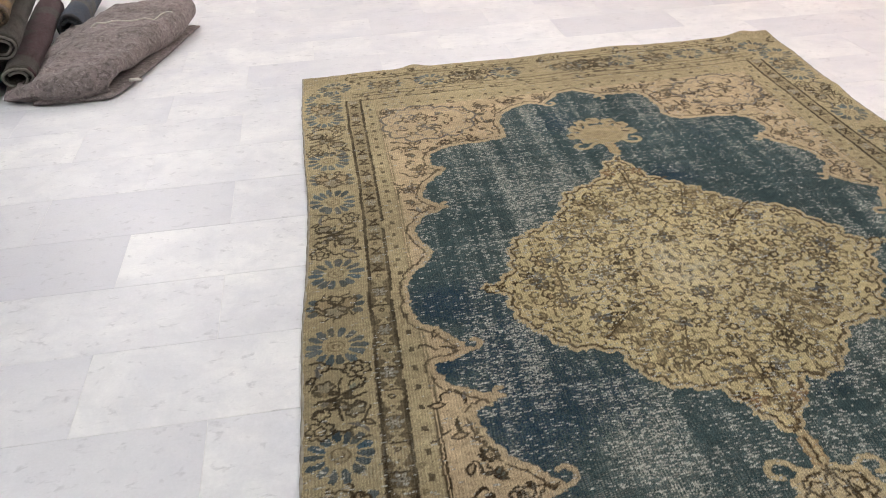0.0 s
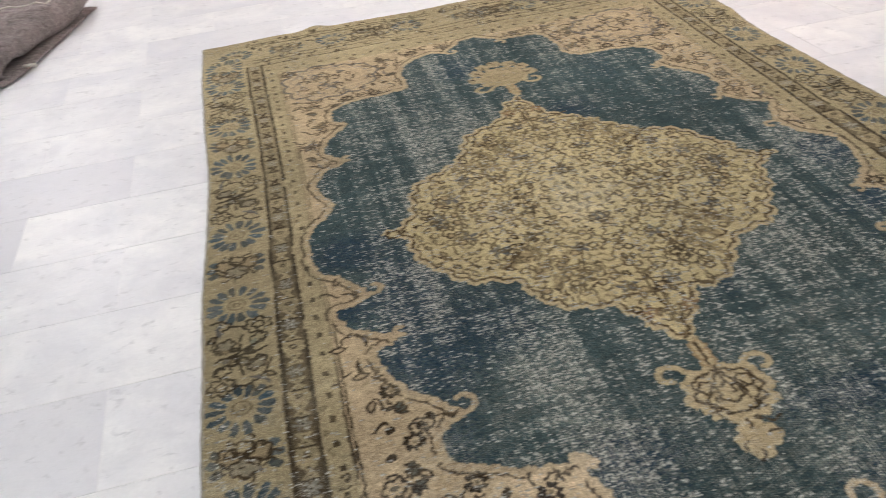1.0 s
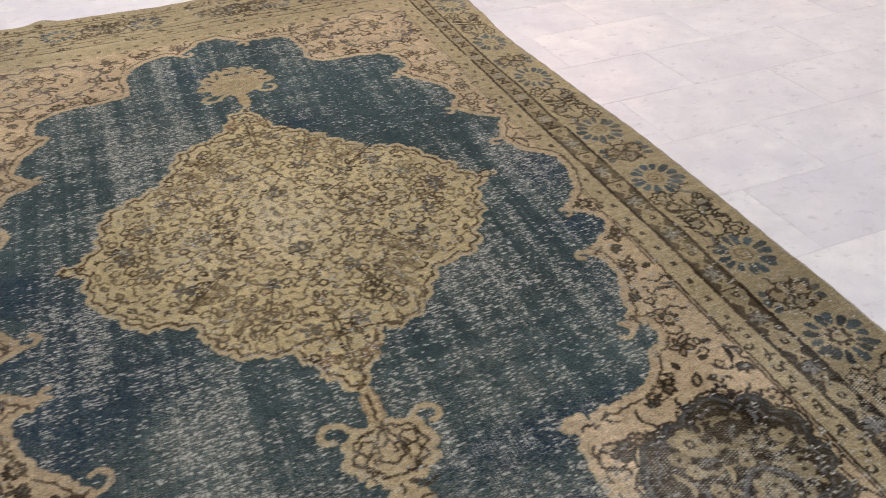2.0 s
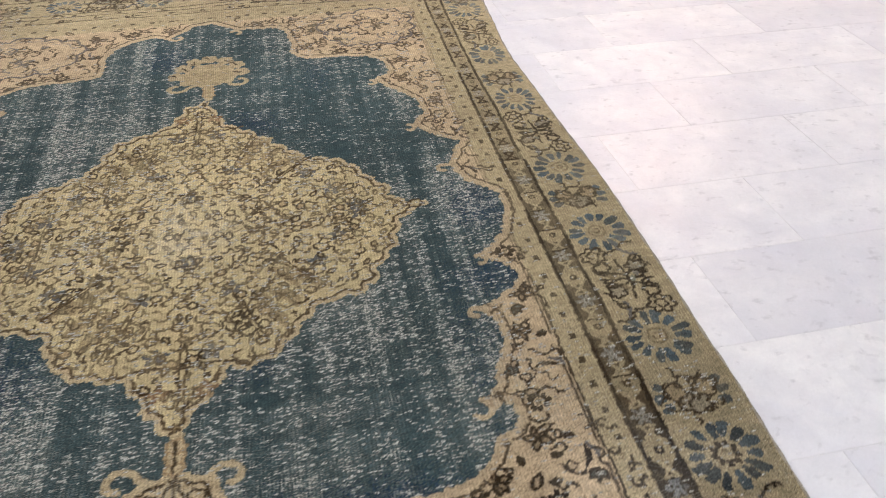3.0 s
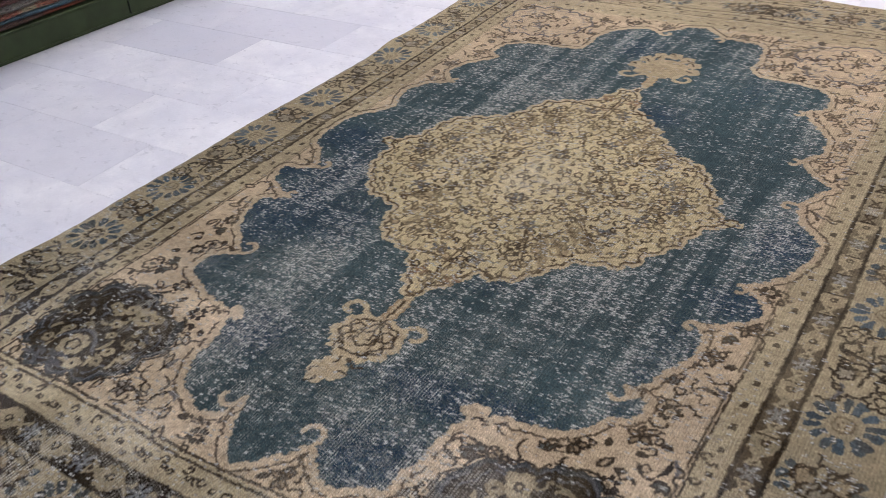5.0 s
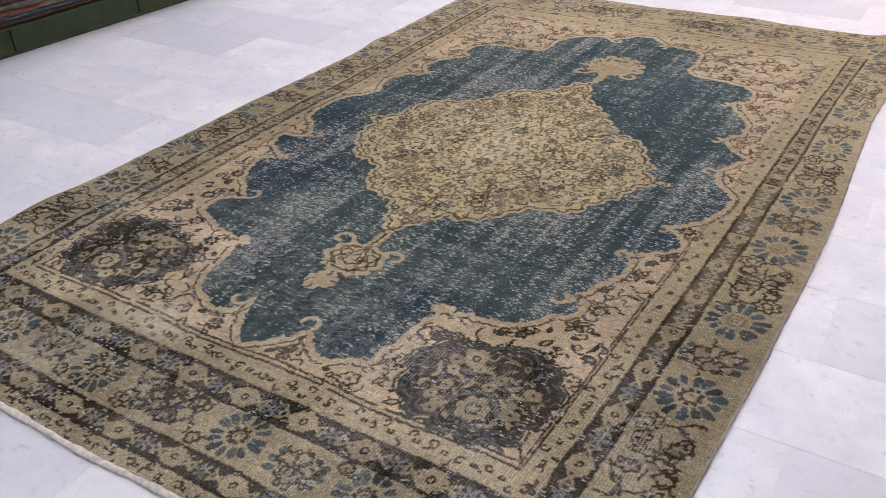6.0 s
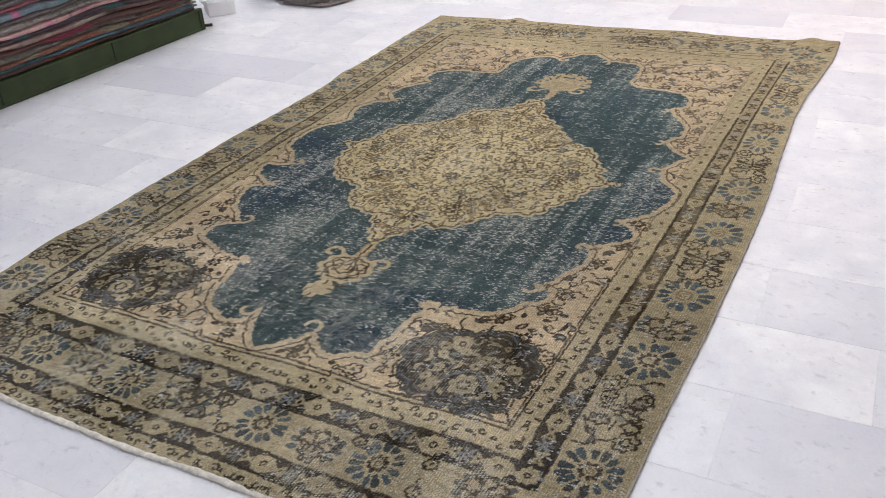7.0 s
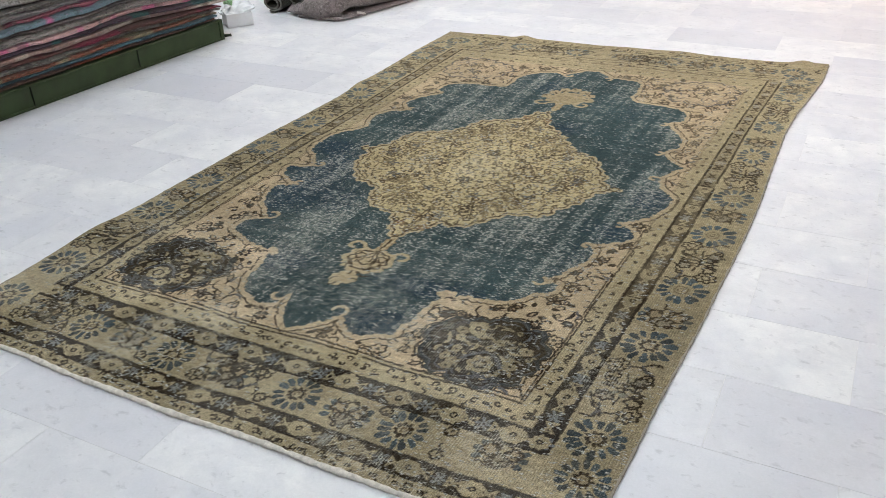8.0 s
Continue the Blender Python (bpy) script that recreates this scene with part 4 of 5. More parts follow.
# ornament rubbed thin in patches, and raked along the rows of knots
rub = np.clip(soft_noise(36, 50, 54) * 1.3 + soft_noise(120, 90, 55) * 0.9 - 0.80, 0, 1) * 0.22 * (1 - 0.5 * near_end)
rub = np.clip(rub, 0, 0.6)[..., None] * (1 - blueish[..., None])
ground = np.where((inside_all(MEDALLION) > 0)[..., None], GOLD * 0.80, TAN * 0.95)
dye = dye * (1 - rub) + ground * rub
pale_heart = (0.40 * np.exp(-((Ug - AXIS) / 0.09) ** 2 - ((Vg + 0.03) / 0.10) ** 2) * soft_noise(60, 140, 58))[..., None]
dye = dye * (1 - pale_heart) + np.array((0.55, 0.52, 0.43)) * pale_heart
rake = soft_noise(150, 649, 56) * 0.6 + soft_noise(60, 1298, 57) * 0.4
dye = dye * (1 + 0.42 * (rake[..., None] - 0.5))
# far half lightened gradually towards its end
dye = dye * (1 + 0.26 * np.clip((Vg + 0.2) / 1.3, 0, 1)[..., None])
bleached = np.clip(soft_noise(18, 26, 66) * 2.2 - 0.85, 0, 1) * np.clip((-0.72 - Vg) / 0.2, 0, 1) * (1 - blueish)
dye = dye * (1 + 0.30 * bleached[..., None]) + 0.035 * bleached[..., None]
# borders darkened towards the near end, unevenly
border_dark = np.clip((np.maximum(np.abs(Ug) - 0.80, -Vg - 1.32)) / 0.06, 0, 1) * np.clip(-0.3 - 0.9 * Vg, 0.0, 1.0)
dye = dye * (1 - 0.22 * border_dark[..., None] * (0.6 + 0.8 * soft_noise(20, 30, 63)[..., None]))
dye = dye * (1 - (1 - blueish)[..., None] * np.array((0.005, 0.010, 0.025)))
blot = soft_noise(7, 11, 45)[..., None]
dye = dye * (0.86 + 0.30 * blot) * (0.93 + 0.14 * soft_noise(3, 160, 46)[..., None])
dye = dye * (0.88 + 0.24 * soft_noise(210, 330, 49)[..., None]) * (1 + (0.11 + 0.10 * near_end)[..., None] * rng.normal(0, 1, (NV, NU, 1)))
# bare knots: short pale dashes across the rug, thickest in worn streaks along it
lanes = np.clip(soft_noise(52, 3, 51) * 1.7 + soft_noise(13, 9, 52) * 1.2 - 1.55, 0, 1)
patches = np.clip(soft_noise(70, 60, 47) * 1.3 + soft_noise(16, 14, 48) * 1.3 - 1.35, 0, 1)
each_row = rng.uniform(0.3, 1.7, (NV, 1))
chance = (0.006 + 0.115 * rubbed ** 1.4 + 0.035 * patches) * blueish + (0.003 + 0.025 * lanes + 0.02 * near_end * patches) * (1 - blueish)
in_medallion = inside_all(MEDALLION) > 0
lobes = np.clip((-0.78 - Vg) / 0.1, 0, 1) * blueish
chance = chance * (1 - 0.45 * lobes)
chance = np.where(in_medallion, chance + 0.014 + 0.05 * patches, chance)
bare = rng.random((NV, NU)) < chance * each_row
for shift in range(5):
    bare |= np.roll(bare, 1, 1) & (rng.random((NV, NU)) < 0.36)
# and whole clusters of them, two rows deep
worn_spot = rng.random((NV, NU)) < (0.0010 + 0.0125 * rubbed ** 1.3 + 0.005 * patches) * blueish * (1 + 0.9 * lobes) + (0.0004 + 0.0022 * lanes + 0.0060 * near_end * patches + 0.0012 * near_end) * (1 - blueish)
for shift in range(5):
    worn_spot |= np.roll(worn_spot, 1, 1) & (rng.random((NV, NU)) < (0.9 if shift < 2 else 0.45))
worn_spot |= np.roll(worn_spot, 1, 0) & (rng.random((NV, NU)) < 0.6)
bare |= worn_spot & (rng.random((NV, NU)) < 0.9)
# foundation showing between the rows as fine pale hatching, in rubbed patches
threads = ((3 * iv + iu) % 6 < 2) * np.clip(soft_noise(190, 500, 71) * 2.6 - 0.8, 0, 1)
thin = np.clip(soft_noise(13, 17, 72) * 1.5 + soft_noise(40, 52, 73) * 0.9 - 1.05, 0, 1) * np.clip((-0.45 - Vg) / 0.35, 0, 1)
thin = np.maximum(thin, 0.14 * in_medallion * soft_noise(30, 40, 74)) * (1 - 0.6 * blueish)
hatch = (0.95 * threads * thin)[..., None]
dye = dye * (1 - hatch) + np.array((0.56, 0.53, 0.44)) * hatch
dye[bare] = np.array((0.56, 0.555, 0.50)) * (0.20 + 0.72 * rng.random((int(bare.sum()), 1)))
dye = np.clip(dye, 0.004, 0.9)

# the knots as a mesh


U, V = np.meshgrid(GU, GV)
side = np.sign(U) * (np.abs(U) / HALF_W) ** 5
end = np.sign(V) * (np.abs(V) / HALF_L) ** 7
wob_u = 0.006 * np.sin(2.1 * V + np.sign(U)) + 0.004 * np.sin(5.3 * V + 2 * np.sign(U)) + 0.002 * np.sin(13 * V)
wob_v = 0.005 * np.sin(2.7 * U + np.sign(V)) + 0.003 * np.sin(7.1 * U) + 0.002 * np.sin(15 * U + np.sign(V))
taper = np.where(U > 0, -0.016 - 0.011 * V, -0.003 - 0.020 * np.exp(-((V - 0.4) / 0.5) ** 2) * -1.0)
waist = np.interp(V, (-1.69, -1.2, -0.7, -0.1, 0.35, 0.75, 1.0, 1.45, 1.69), (0.010, 0.006, 0.016, 0.005, -0.016, -0.038, -0.034, 0.006, 0.004)) * (U > 0)
PU = U + np.abs(side) * wob_u * 0.5 + np.abs(U / HALF_W) ** 2.5 * taper + np.abs(U / HALF_W) ** 7 * waist
PV = V + np.abs(end) * wob_v
height = 0.0075 + 0.0030 * (soft_noise(9, 14, 3) - 0.5) * 2 * 0.6 + 0.0010 * (soft_noise(40, 60, 4) - 0.5)
rim = np.maximum(np.abs(side), np.abs(end))
height += 0.004 * rim * soft_noise(14, 22, 5)
for lu, lv, ru, rv, rise in ((-0.60, HALF_L, 0.05, 0.05, 0.016), (0.955, HALF_L, 0.06, 0.06, 0.020), (1.07, HALF_L, 0.06, 0.08, 0.016), (0.30, HALF_L, 0.10, 0.04, 0.008), (HALF_W, 1.02, 0.04, 0.07, 0.012),
                             (-HALF_W, -1.05, 0.05, 0.12, 0.012), (-HALF_W, 0.66, 0.04, 0.08, 0.010)):
    height += rise * np.exp(-((U - lu) / ru) ** 2 - ((V - lv) / rv) ** 2)
height = np.maximum(height, 0.004)
# the loom was not quite square, and the weave drew in on the way
PX = 1.0129 * PU + 0.0058 * PV + 0.0095 + 0.0188 * PU * PV
PY = 0.0298 * PU + 1.0678 * PV - 0.0795 + 0.0164 * PV ** 2 + 0.0084 * PU * PV
count = NU * NV
loop_ids = np.concatenate((np.arange(NU), np.arange(1, NV) * NU + NU - 1, (NV - 1) * NU + np.arange(NU - 2, -1, -1), np.arange(NV - 2, 0, -1) * NU))
co = np.stack((PX, PY, height), 2).reshape(-1, 3)
skirt = co[loop_ids].copy()
skirt[:, 2] = 0.0012
co = np.concatenate((co, skirt))
idx = np.arange(count).reshape(NV, NU)
quads = np.stack((idx[:-1, :-1], idx[:-1, 1:], idx[1:, 1:], idx[1:, :-1]), 2).reshape(-1, 4)
nl = len(loop_ids)
k = np.arange(nl)
sk = np.stack((count + k, count + (k + 1) % nl, loop_ids[(k + 1) % nl], loop_ids[k]), 1)
quads = np.concatenate((quads, sk))
me = bpy.data.meshes.new("woven_face")
me.vertices.add(len(co))
me.vertices.foreach_set("co", co.ravel())
me.loops.add(quads.size)
me.loops.foreach_set("vertex_index", quads.ravel().astype(np.int32))
me.polygons.add(len(quads))
me.polygons.foreach_set("loop_start", (np.arange(len(quads)) * 4).astype(np.int32))
me.polygons.foreach_set("use_smooth", np.ones(len(quads), bool))
me.update()
me.validate()
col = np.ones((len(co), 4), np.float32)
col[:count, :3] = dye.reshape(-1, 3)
col[:count, 3] = wear.reshape(-1)
col[count:, :3] = TAN * 0.8
col[count:, 3] = 0
att = me.attributes.new("dye", "FLOAT_COLOR", "POINT")
att.data.foreach_set("color", col.ravel())
pq = np.zeros((len(co), 3), np.float32)
pq[:count, 0], pq[:count, 1] = U.ravel(), V.ravel()
pq[count:] = pq[loop_ids]
att = me.attributes.new("weave", "FLOAT_VECTOR", "POINT")
att.data.foreach_set("vector", pq.ravel())


def rug_material():
    m, nt, b = material("worn_wool")
    a = nt.nodes.new("ShaderNodeAttribute")
    a.attribute_name = "dye"
    w = nt.nodes.new("ShaderNodeAttribute")
    w.attribute_name = "weave"
    sep = nt.nodes.new("ShaderNodeSeparateXYZ")
    nt.links.new(w.outputs["Vector"], sep.inputs[0])
    wob = noise_node(nt, 14, 2, w.outputs["Vector"])
    warp = math_node(nt, "SINE", math_node(nt, "ADD", math_node(nt, "MULTIPLY", sep.outputs[0], 2 * math.pi / 0.0070), math_node(nt, "MULTIPLY", wob, 6.0)))
    weft = math_node(nt, "SINE", math_node(nt, "MULTIPLY", sep.outputs[1], 2 * math.pi / 0.0050))
    lines = ramp(nt, math_node(nt, "MULTIPLY_ADD", warp, 0.5), (0.60, 0.0), (0.82, 1.0))
    lines.node.inputs[0].links[0].from_node.inputs[2].default_value = 0.5
    fleck = noise_node(nt, 1.0, 2, mapped(nt, w.outputs["Vector"], (135, 330, 1)), 0.65)
    fine = noise_node(nt, 420, 2, w.outputs["Vector"])
    strand = noise_node(nt, 1.0, 2, mapped(nt, w.outputs["Vector"], (150, 42, 1)), 0.7)
    shown = math_node(nt, "ADD", math_node(nt, "MULTIPLY", strand, 1.25), math_node(nt, "MULTIPLY", a.outputs["Alpha"], 0.85))
    exposed = math_node(nt, "MULTIPLY", lines, ramp(nt, math_node(nt, "SUBTRACT", shown, 0.66), (0.24, 0.0), (0.78, 0.42)))
    spots = math_node(nt, "MULTIPLY", ramp(nt, fleck, (0.54, 0.0), (0.62, 1.0)), math_node(nt, "MINIMUM", math_node(nt, "MULTIPLY_ADD", a.outputs["Alpha"], 1.1), 1.0))
    spots_src = spots.node.inputs[1].links[0].from_node.inputs[0].links[0].from_node
    spots_src.inputs[2].default_value = 0.02
    fac = math_node(nt, "MINIMUM", math_node(nt, "ADD", math_node(nt, "MULTIPLY", exposed, 1.0), math_node(nt, "MULTIPLY", spots, 0.62)), 0.85)
    c = mix_col(nt, fac, a.outputs["Color"], (0.66, 0.64, 0.55))
    c = mix_col(nt, 1.0, c, ramp(nt, fine, (0.28, 0.50), (0.72, 1.50)), "MULTIPLY")
    rib = math_node(nt, "MULTIPLY_ADD", warp, 0.10)
    rib.node.inputs[2].default_value = 0.98
    c = mix_col(nt, 1.0, c, rib, "MULTIPLY")
    nt.links.new(c, b.inputs["Base Color"])
    b.inputs["Roughness"].default_value = 0.92
    b.inputs["Specular IOR Level"].default_value = 0.05
    b.inputs["Sheen Weight"].default_value = 0.01
    b.inputs["Sheen Roughness"].default_value = 0.5
    h = math_node(nt, "ADD", math_node(nt, "MULTIPLY", warp, 0.38), math_node(nt, "MULTIPLY", weft, 0.12))
    h = math_node(nt, "ADD", h, math_node(nt, "MULTIPLY", fine, 1.2))
    bump(nt, b, h, 0.55, 0.0012)
    return m


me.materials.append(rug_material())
rug = tagged(new("rug"), "worn blue and tan wool medallion rug lying on marble floor", "rug")
pile = new("woven_face", me)
pile.parent = rug


def wool_cord(name, color, scale):
    m, nt, b = material(name)
    v = coords(nt)
    f = noise_node(nt, scale, 5, v, 0.7)
    c = ramp(nt, f, (0.3, tuple(x * 0.62 for x in color)), (0.7, tuple(min(1, x * 1.2) for x in color)))
    nt.links.new(c, b.inputs["Base Color"])
    b.inputs["Roughness"].default_value = 0.95
    bump(nt, b, noise_node(nt, 700, 3, v), 0.6, 0.001)
    return m


M_CORD = wool_cord("undyed_cotton", (0.68, 0.64, 0.57), 60)
M_SELVEDGE = wool_cord("overcast_wool", (0.31, 0.28, 0.225), 45)
PZ = height


def rim_line(cells):
    return [Vector((PX[i, j], PY[i, j], PZ[i, j] * 0.62)) for i, j in cells]


near_edge = rim_line([(0, j) for j in range(0, NU, 5)] + [(0, NU - 1)])
v, f = sweep(near_edge, lambda s: 0.0085 + 0.0020 * math.sin(90 * s) * math.sin(37 * s) + 0.0010 * math.sin(300 * s), 8, 0.85)
mesh_object("end_cord", v, f, M_CORD, rug, "thick undyed cotton end cord")
far_edge = rim_line([(NV - 1, j) for j in range(0, NU, 5)] + [(NV - 1, NU - 1)])
v, f = sweep(far_edge, lambda s: 0.0042 + 0.0012 * math.sin(130 * s), 7, 0.8)
mesh_object("end_cord", v, f, M_SELVEDGE, rug, "thin brown overcast end")
for j in (0, NU - 1):
    v, f = sweep(rim_line([(i, j) for i in range(0, NV, 6)] + [(NV - 1, j)]), lambda s: 0.0048 + 0.0008 * math.sin(260 * s), 7, 0.9)
    mesh_object("selvedge", v, f, M_SELVEDGE, rug, "grey-brown overcast wool selvedge")


# ---- folded rugs ----
def rug_stuff(name, a, b, scale=3.0, fleck=0.35, dark=(0.03, 0.025, 0.022), fine=45, quilt=0.0, ribbed=0.0, blocks=1.0):
    """Old wool in two dyes, blocked along its length and speckled with worn ornament."""
    m, nt, bs = material(name)
    v = coords(nt)
    block = noise_node(nt, scale, 2, mapped(nt, v, (0.5, 1.0, 0.25)), 0.5, 0.5)
    c = mix_col(nt, ramp(nt, block, (0.485, 0.0), (0.515, 1.0)), a, b)
    strip = noise_node(nt, scale * 2.7, 1, mapped(nt, v, (0.3, 1.0, 0.1)), 0.4)
    c = mix_col(nt, ramp(nt, strip, (0.60, 0.0), (0.64, 0.75 * blocks)), c, tuple(x * 0.45 for x in b))
    orn = noise_node(nt, fine, 4, mapped(nt, v, (1, 0.8, 1.6)), 0.7, 1.2)
    c = mix_col(nt, ramp(nt, orn, (0.50, 0.0), (0.60, min(0.9, fleck * 1.5))), c, dark)
    pale = noise_node(nt, fine * 1.7, 3, v, 0.7)
    c = mix_col(nt, ramp(nt, pale, (0.54, 0.0), (0.70, 0.5)), c, tuple(min(0.6, x * 1.7 + 0.07) for x in a))
    sep = nt.nodes.new("ShaderNodeSeparateXYZ")
    nt.links.new(v, sep.inputs[0])
    ribs = math_node(nt, "SINE", math_node(nt, "ADD", math_node(nt, "MULTIPLY", sep.outputs[1], 2 * math.pi / 0.009), math_node(nt, "MULTIPLY", noise_node(nt, 3, 2, v), 5.0)))
    c = mix_col(nt, 1.0, c, ramp(nt, math_node(nt, "MULTIPLY", math_node(nt, "ADD", ribs, 1.0), 0.5), (0.1, 1.0 - 0.20 * ribbed), (0.9, 1.0 + 0.12 * ribbed)), "MULTIPLY")
    nap = noise_node(nt, 260, 3, v, 0.7)
    c = mix_col(nt, 1.0, c, ramp(nt, nap, (0.25, 0.6), (0.75, 1.35)), "MULTIPLY")
    nt.links.new(c, bs.inputs["Base Color"])
    bs.inputs["Roughness"].default_value = 0.95
    bs.inputs["Specular IOR Level"].default_value = 0.12
    bs.inputs["Sheen Weight"].default_value = 0.12
    relief = math_node(nt, "ADD", math_node(nt, "ADD", nap, math_node(nt, "MULTIPLY", orn, 0.7)), math_node(nt, "MULTIPLY", ribs, 0.22 * ribbed))
    if quilt:
        relief = math_node(nt, "ADD", relief, math_node(nt, "MULTIPLY", noise_node(nt, 17, 3, v, 0.55, 1.0), quilt))
    bump(nt, bs, relief, 0.7, 0.003)
    return m


def wave(seed, spread=1.0):
    """A smooth, uneven line between -1 and 1."""
    r = random.Random(seed)
    terms = [(r.uniform(0.8, 1.6) * spread, r.uniform(0, 6.3), 0.5), (r.uniform(2.2, 3.6) * spread, r.uniform(0, 6.3), 0.3), (r.uniform(6, 9) * spread, r.uniform(0, 6.3), 0.2)]
    return lambda s: sum(k * math.sin(2 * math.pi * f * s + p) for f, p, k in terms)


# dark green tray with a stack of folded rugs; its long front runs back from this corner
STACK = pose(-2.415, 1.037, 0, 0, 0, -2.25)
tray = tagged(new("rug_tray"), "dark green painted steel tray holding stacked folded rugs", "platform")
tray.matrix_basis = STACK
TRAY_LONG, TRAY_DEEP, TRAY_HIGH = 2.75, 1.05, 0.125
M_SEAM = plain("seam_shadow", (0.018, 0.026, 0.013), 0.6)
for i, (a, b) in enumerate(((0.0, 0.67), (0.67, 1.38), (1.38, 2.08), (2.08, TRAY_LONG))):
    bm = box_bm((0.022, b - a - 0.006, TRAY_HIGH - 0.008), (-0.011, -(a + b) / 2, TRAY_HIGH / 2), 0.003, 2)
    panel = part("front_panel", bm, M_GREEN, tray)
    part("seam_rib", box_bm((0.012, 0.004, TRAY_HIGH - 0.014), (0.001, -b + 0.002, TRAY_HIGH / 2), 0.003, 1), M_SEAM, panel)
part("top_lip", box_bm((0.035, TRAY_LONG, 0.012), (-0.008, -TRAY_LONG / 2, TRAY_HIGH), 0.004, 2), M_GREEN, tray)
part("foot_rail", box_bm((0.030, TRAY_LONG, 0.014), (-0.009, -TRAY_LONG / 2, 0.008), 0.004, 2), M_GREEN, tray)
part("end_panel", box_bm((TRAY_DEEP, 0.022, TRAY_HIGH), (-TRAY_DEEP / 2, 0.011, TRAY_HIGH / 2 + 0.001), 0.003, 2), M_GREEN, tray)
part("end_panel", box_bm((TRAY_DEEP, 0.022, TRAY_HIGH), (-TRAY_DEEP / 2, -TRAY_LONG - 0.011, TRAY_HIGH / 2 + 0.001), 0.003, 2), M_GREEN, tray)
part("back_panel", box_bm((0.022, TRAY_LONG, TRAY_HIGH), (-TRAY_DEEP + 0.011, -TRAY_LONG / 2, TRAY_HIGH / 2 + 0.001), 0.003, 2), M_GREEN, tray)
part("deck", box_bm((TRAY_DEEP - 0.05, TRAY_LONG - 0.02, 0.02), (-TRAY_DEEP / 2, -TRAY_LONG / 2, TRAY_HIGH - 0.012), 0.003, 1), M_GREEN, tray)
part("corner_post", box_bm((0.030, 0.030, TRAY_HIGH + 0.006), (-0.006, 0.010, TRAY_HIGH / 2 + 0.004), 0.005, 2), M_GREEN, tray)
v, f = sweep([(0.004, 0.026, 0.024), (0.022, 0.050, 0.022), (0.030, 0.062, 0.022)], 0.009, 10)
mesh_object("handle_stub", v, f, M_SEAM, tray, "short dark steel stub")

LAYERS = [
    ("rust brown", (0.130, 0.040, 0.022), (0.045, 0.030, 0.022), 0.026, 0.55, "thin"), ("slate blue", (0.060, 0.130, 0.165), (0.045, 0.085, 0.105), 0.026, 0.25, "soft"),
    ("olive and orange", (0.200, 0.180, 0.115), (0.17, 0.070, 0.045), 0.032, 0.5, "worn"), ("grey striped", (0.170, 0.165, 0.150), (0.11, 0.105, 0.09), 0.032, 0.55, "flat"),
    ("maroon", (0.130, 0.020, 0.036), (0.085, 0.045, 0.038), 0.028, 0.35, "soft"), ("pale beige", (0.330, 0.275, 0.235), (0.22, 0.15, 0.13), 0.040, 0.30, "thick")]
LAYERS += [
    ("dark teal", (0.030, 0.085, 0.085), (0.060, 0.035, 0.05), 0.030, 0.5, "worn"), ("faded pink", (0.500, 0.160, 0.270), (0.46, 0.30, 0.29), 0.038, 0.25, "soft"),
    ("ash grey", (0.165, 0.155, 0.140), (0.23, 0.21, 0.19), 0.034, 0.6, "worn"), ("charcoal", (0.075, 0.072, 0.070), (0.14, 0.12, 0.115), 0.030, 0.5, "flat"),
    ("bright pink and grey-blue", (0.54, 0.10, 0.25), (0.120, 0.180, 0.200), 0.044, 0.30, "thick"), ("taupe", (0.240, 0.210, 0.175), (0.28, 0.10, 0.13), 0.034, 0.45, "worn"),
    ("purple and grey", (0.110, 0.050, 0.090), (0.130, 0.125, 0.120), 0.036, 0.4, "worn"), ("warm grey", (0.170, 0.160, 0.150), (0.13, 0.12, 0.11), 0.034, 0.5, "flat"),
    ("light grey", (0.300, 0.290, 0.280), (0.25, 0.24, 0.23), 0.120, 0.45, "thick")]
SEGS = 110
stack_top = [TRAY_HIGH + 0.008] * (SEGS + 1)
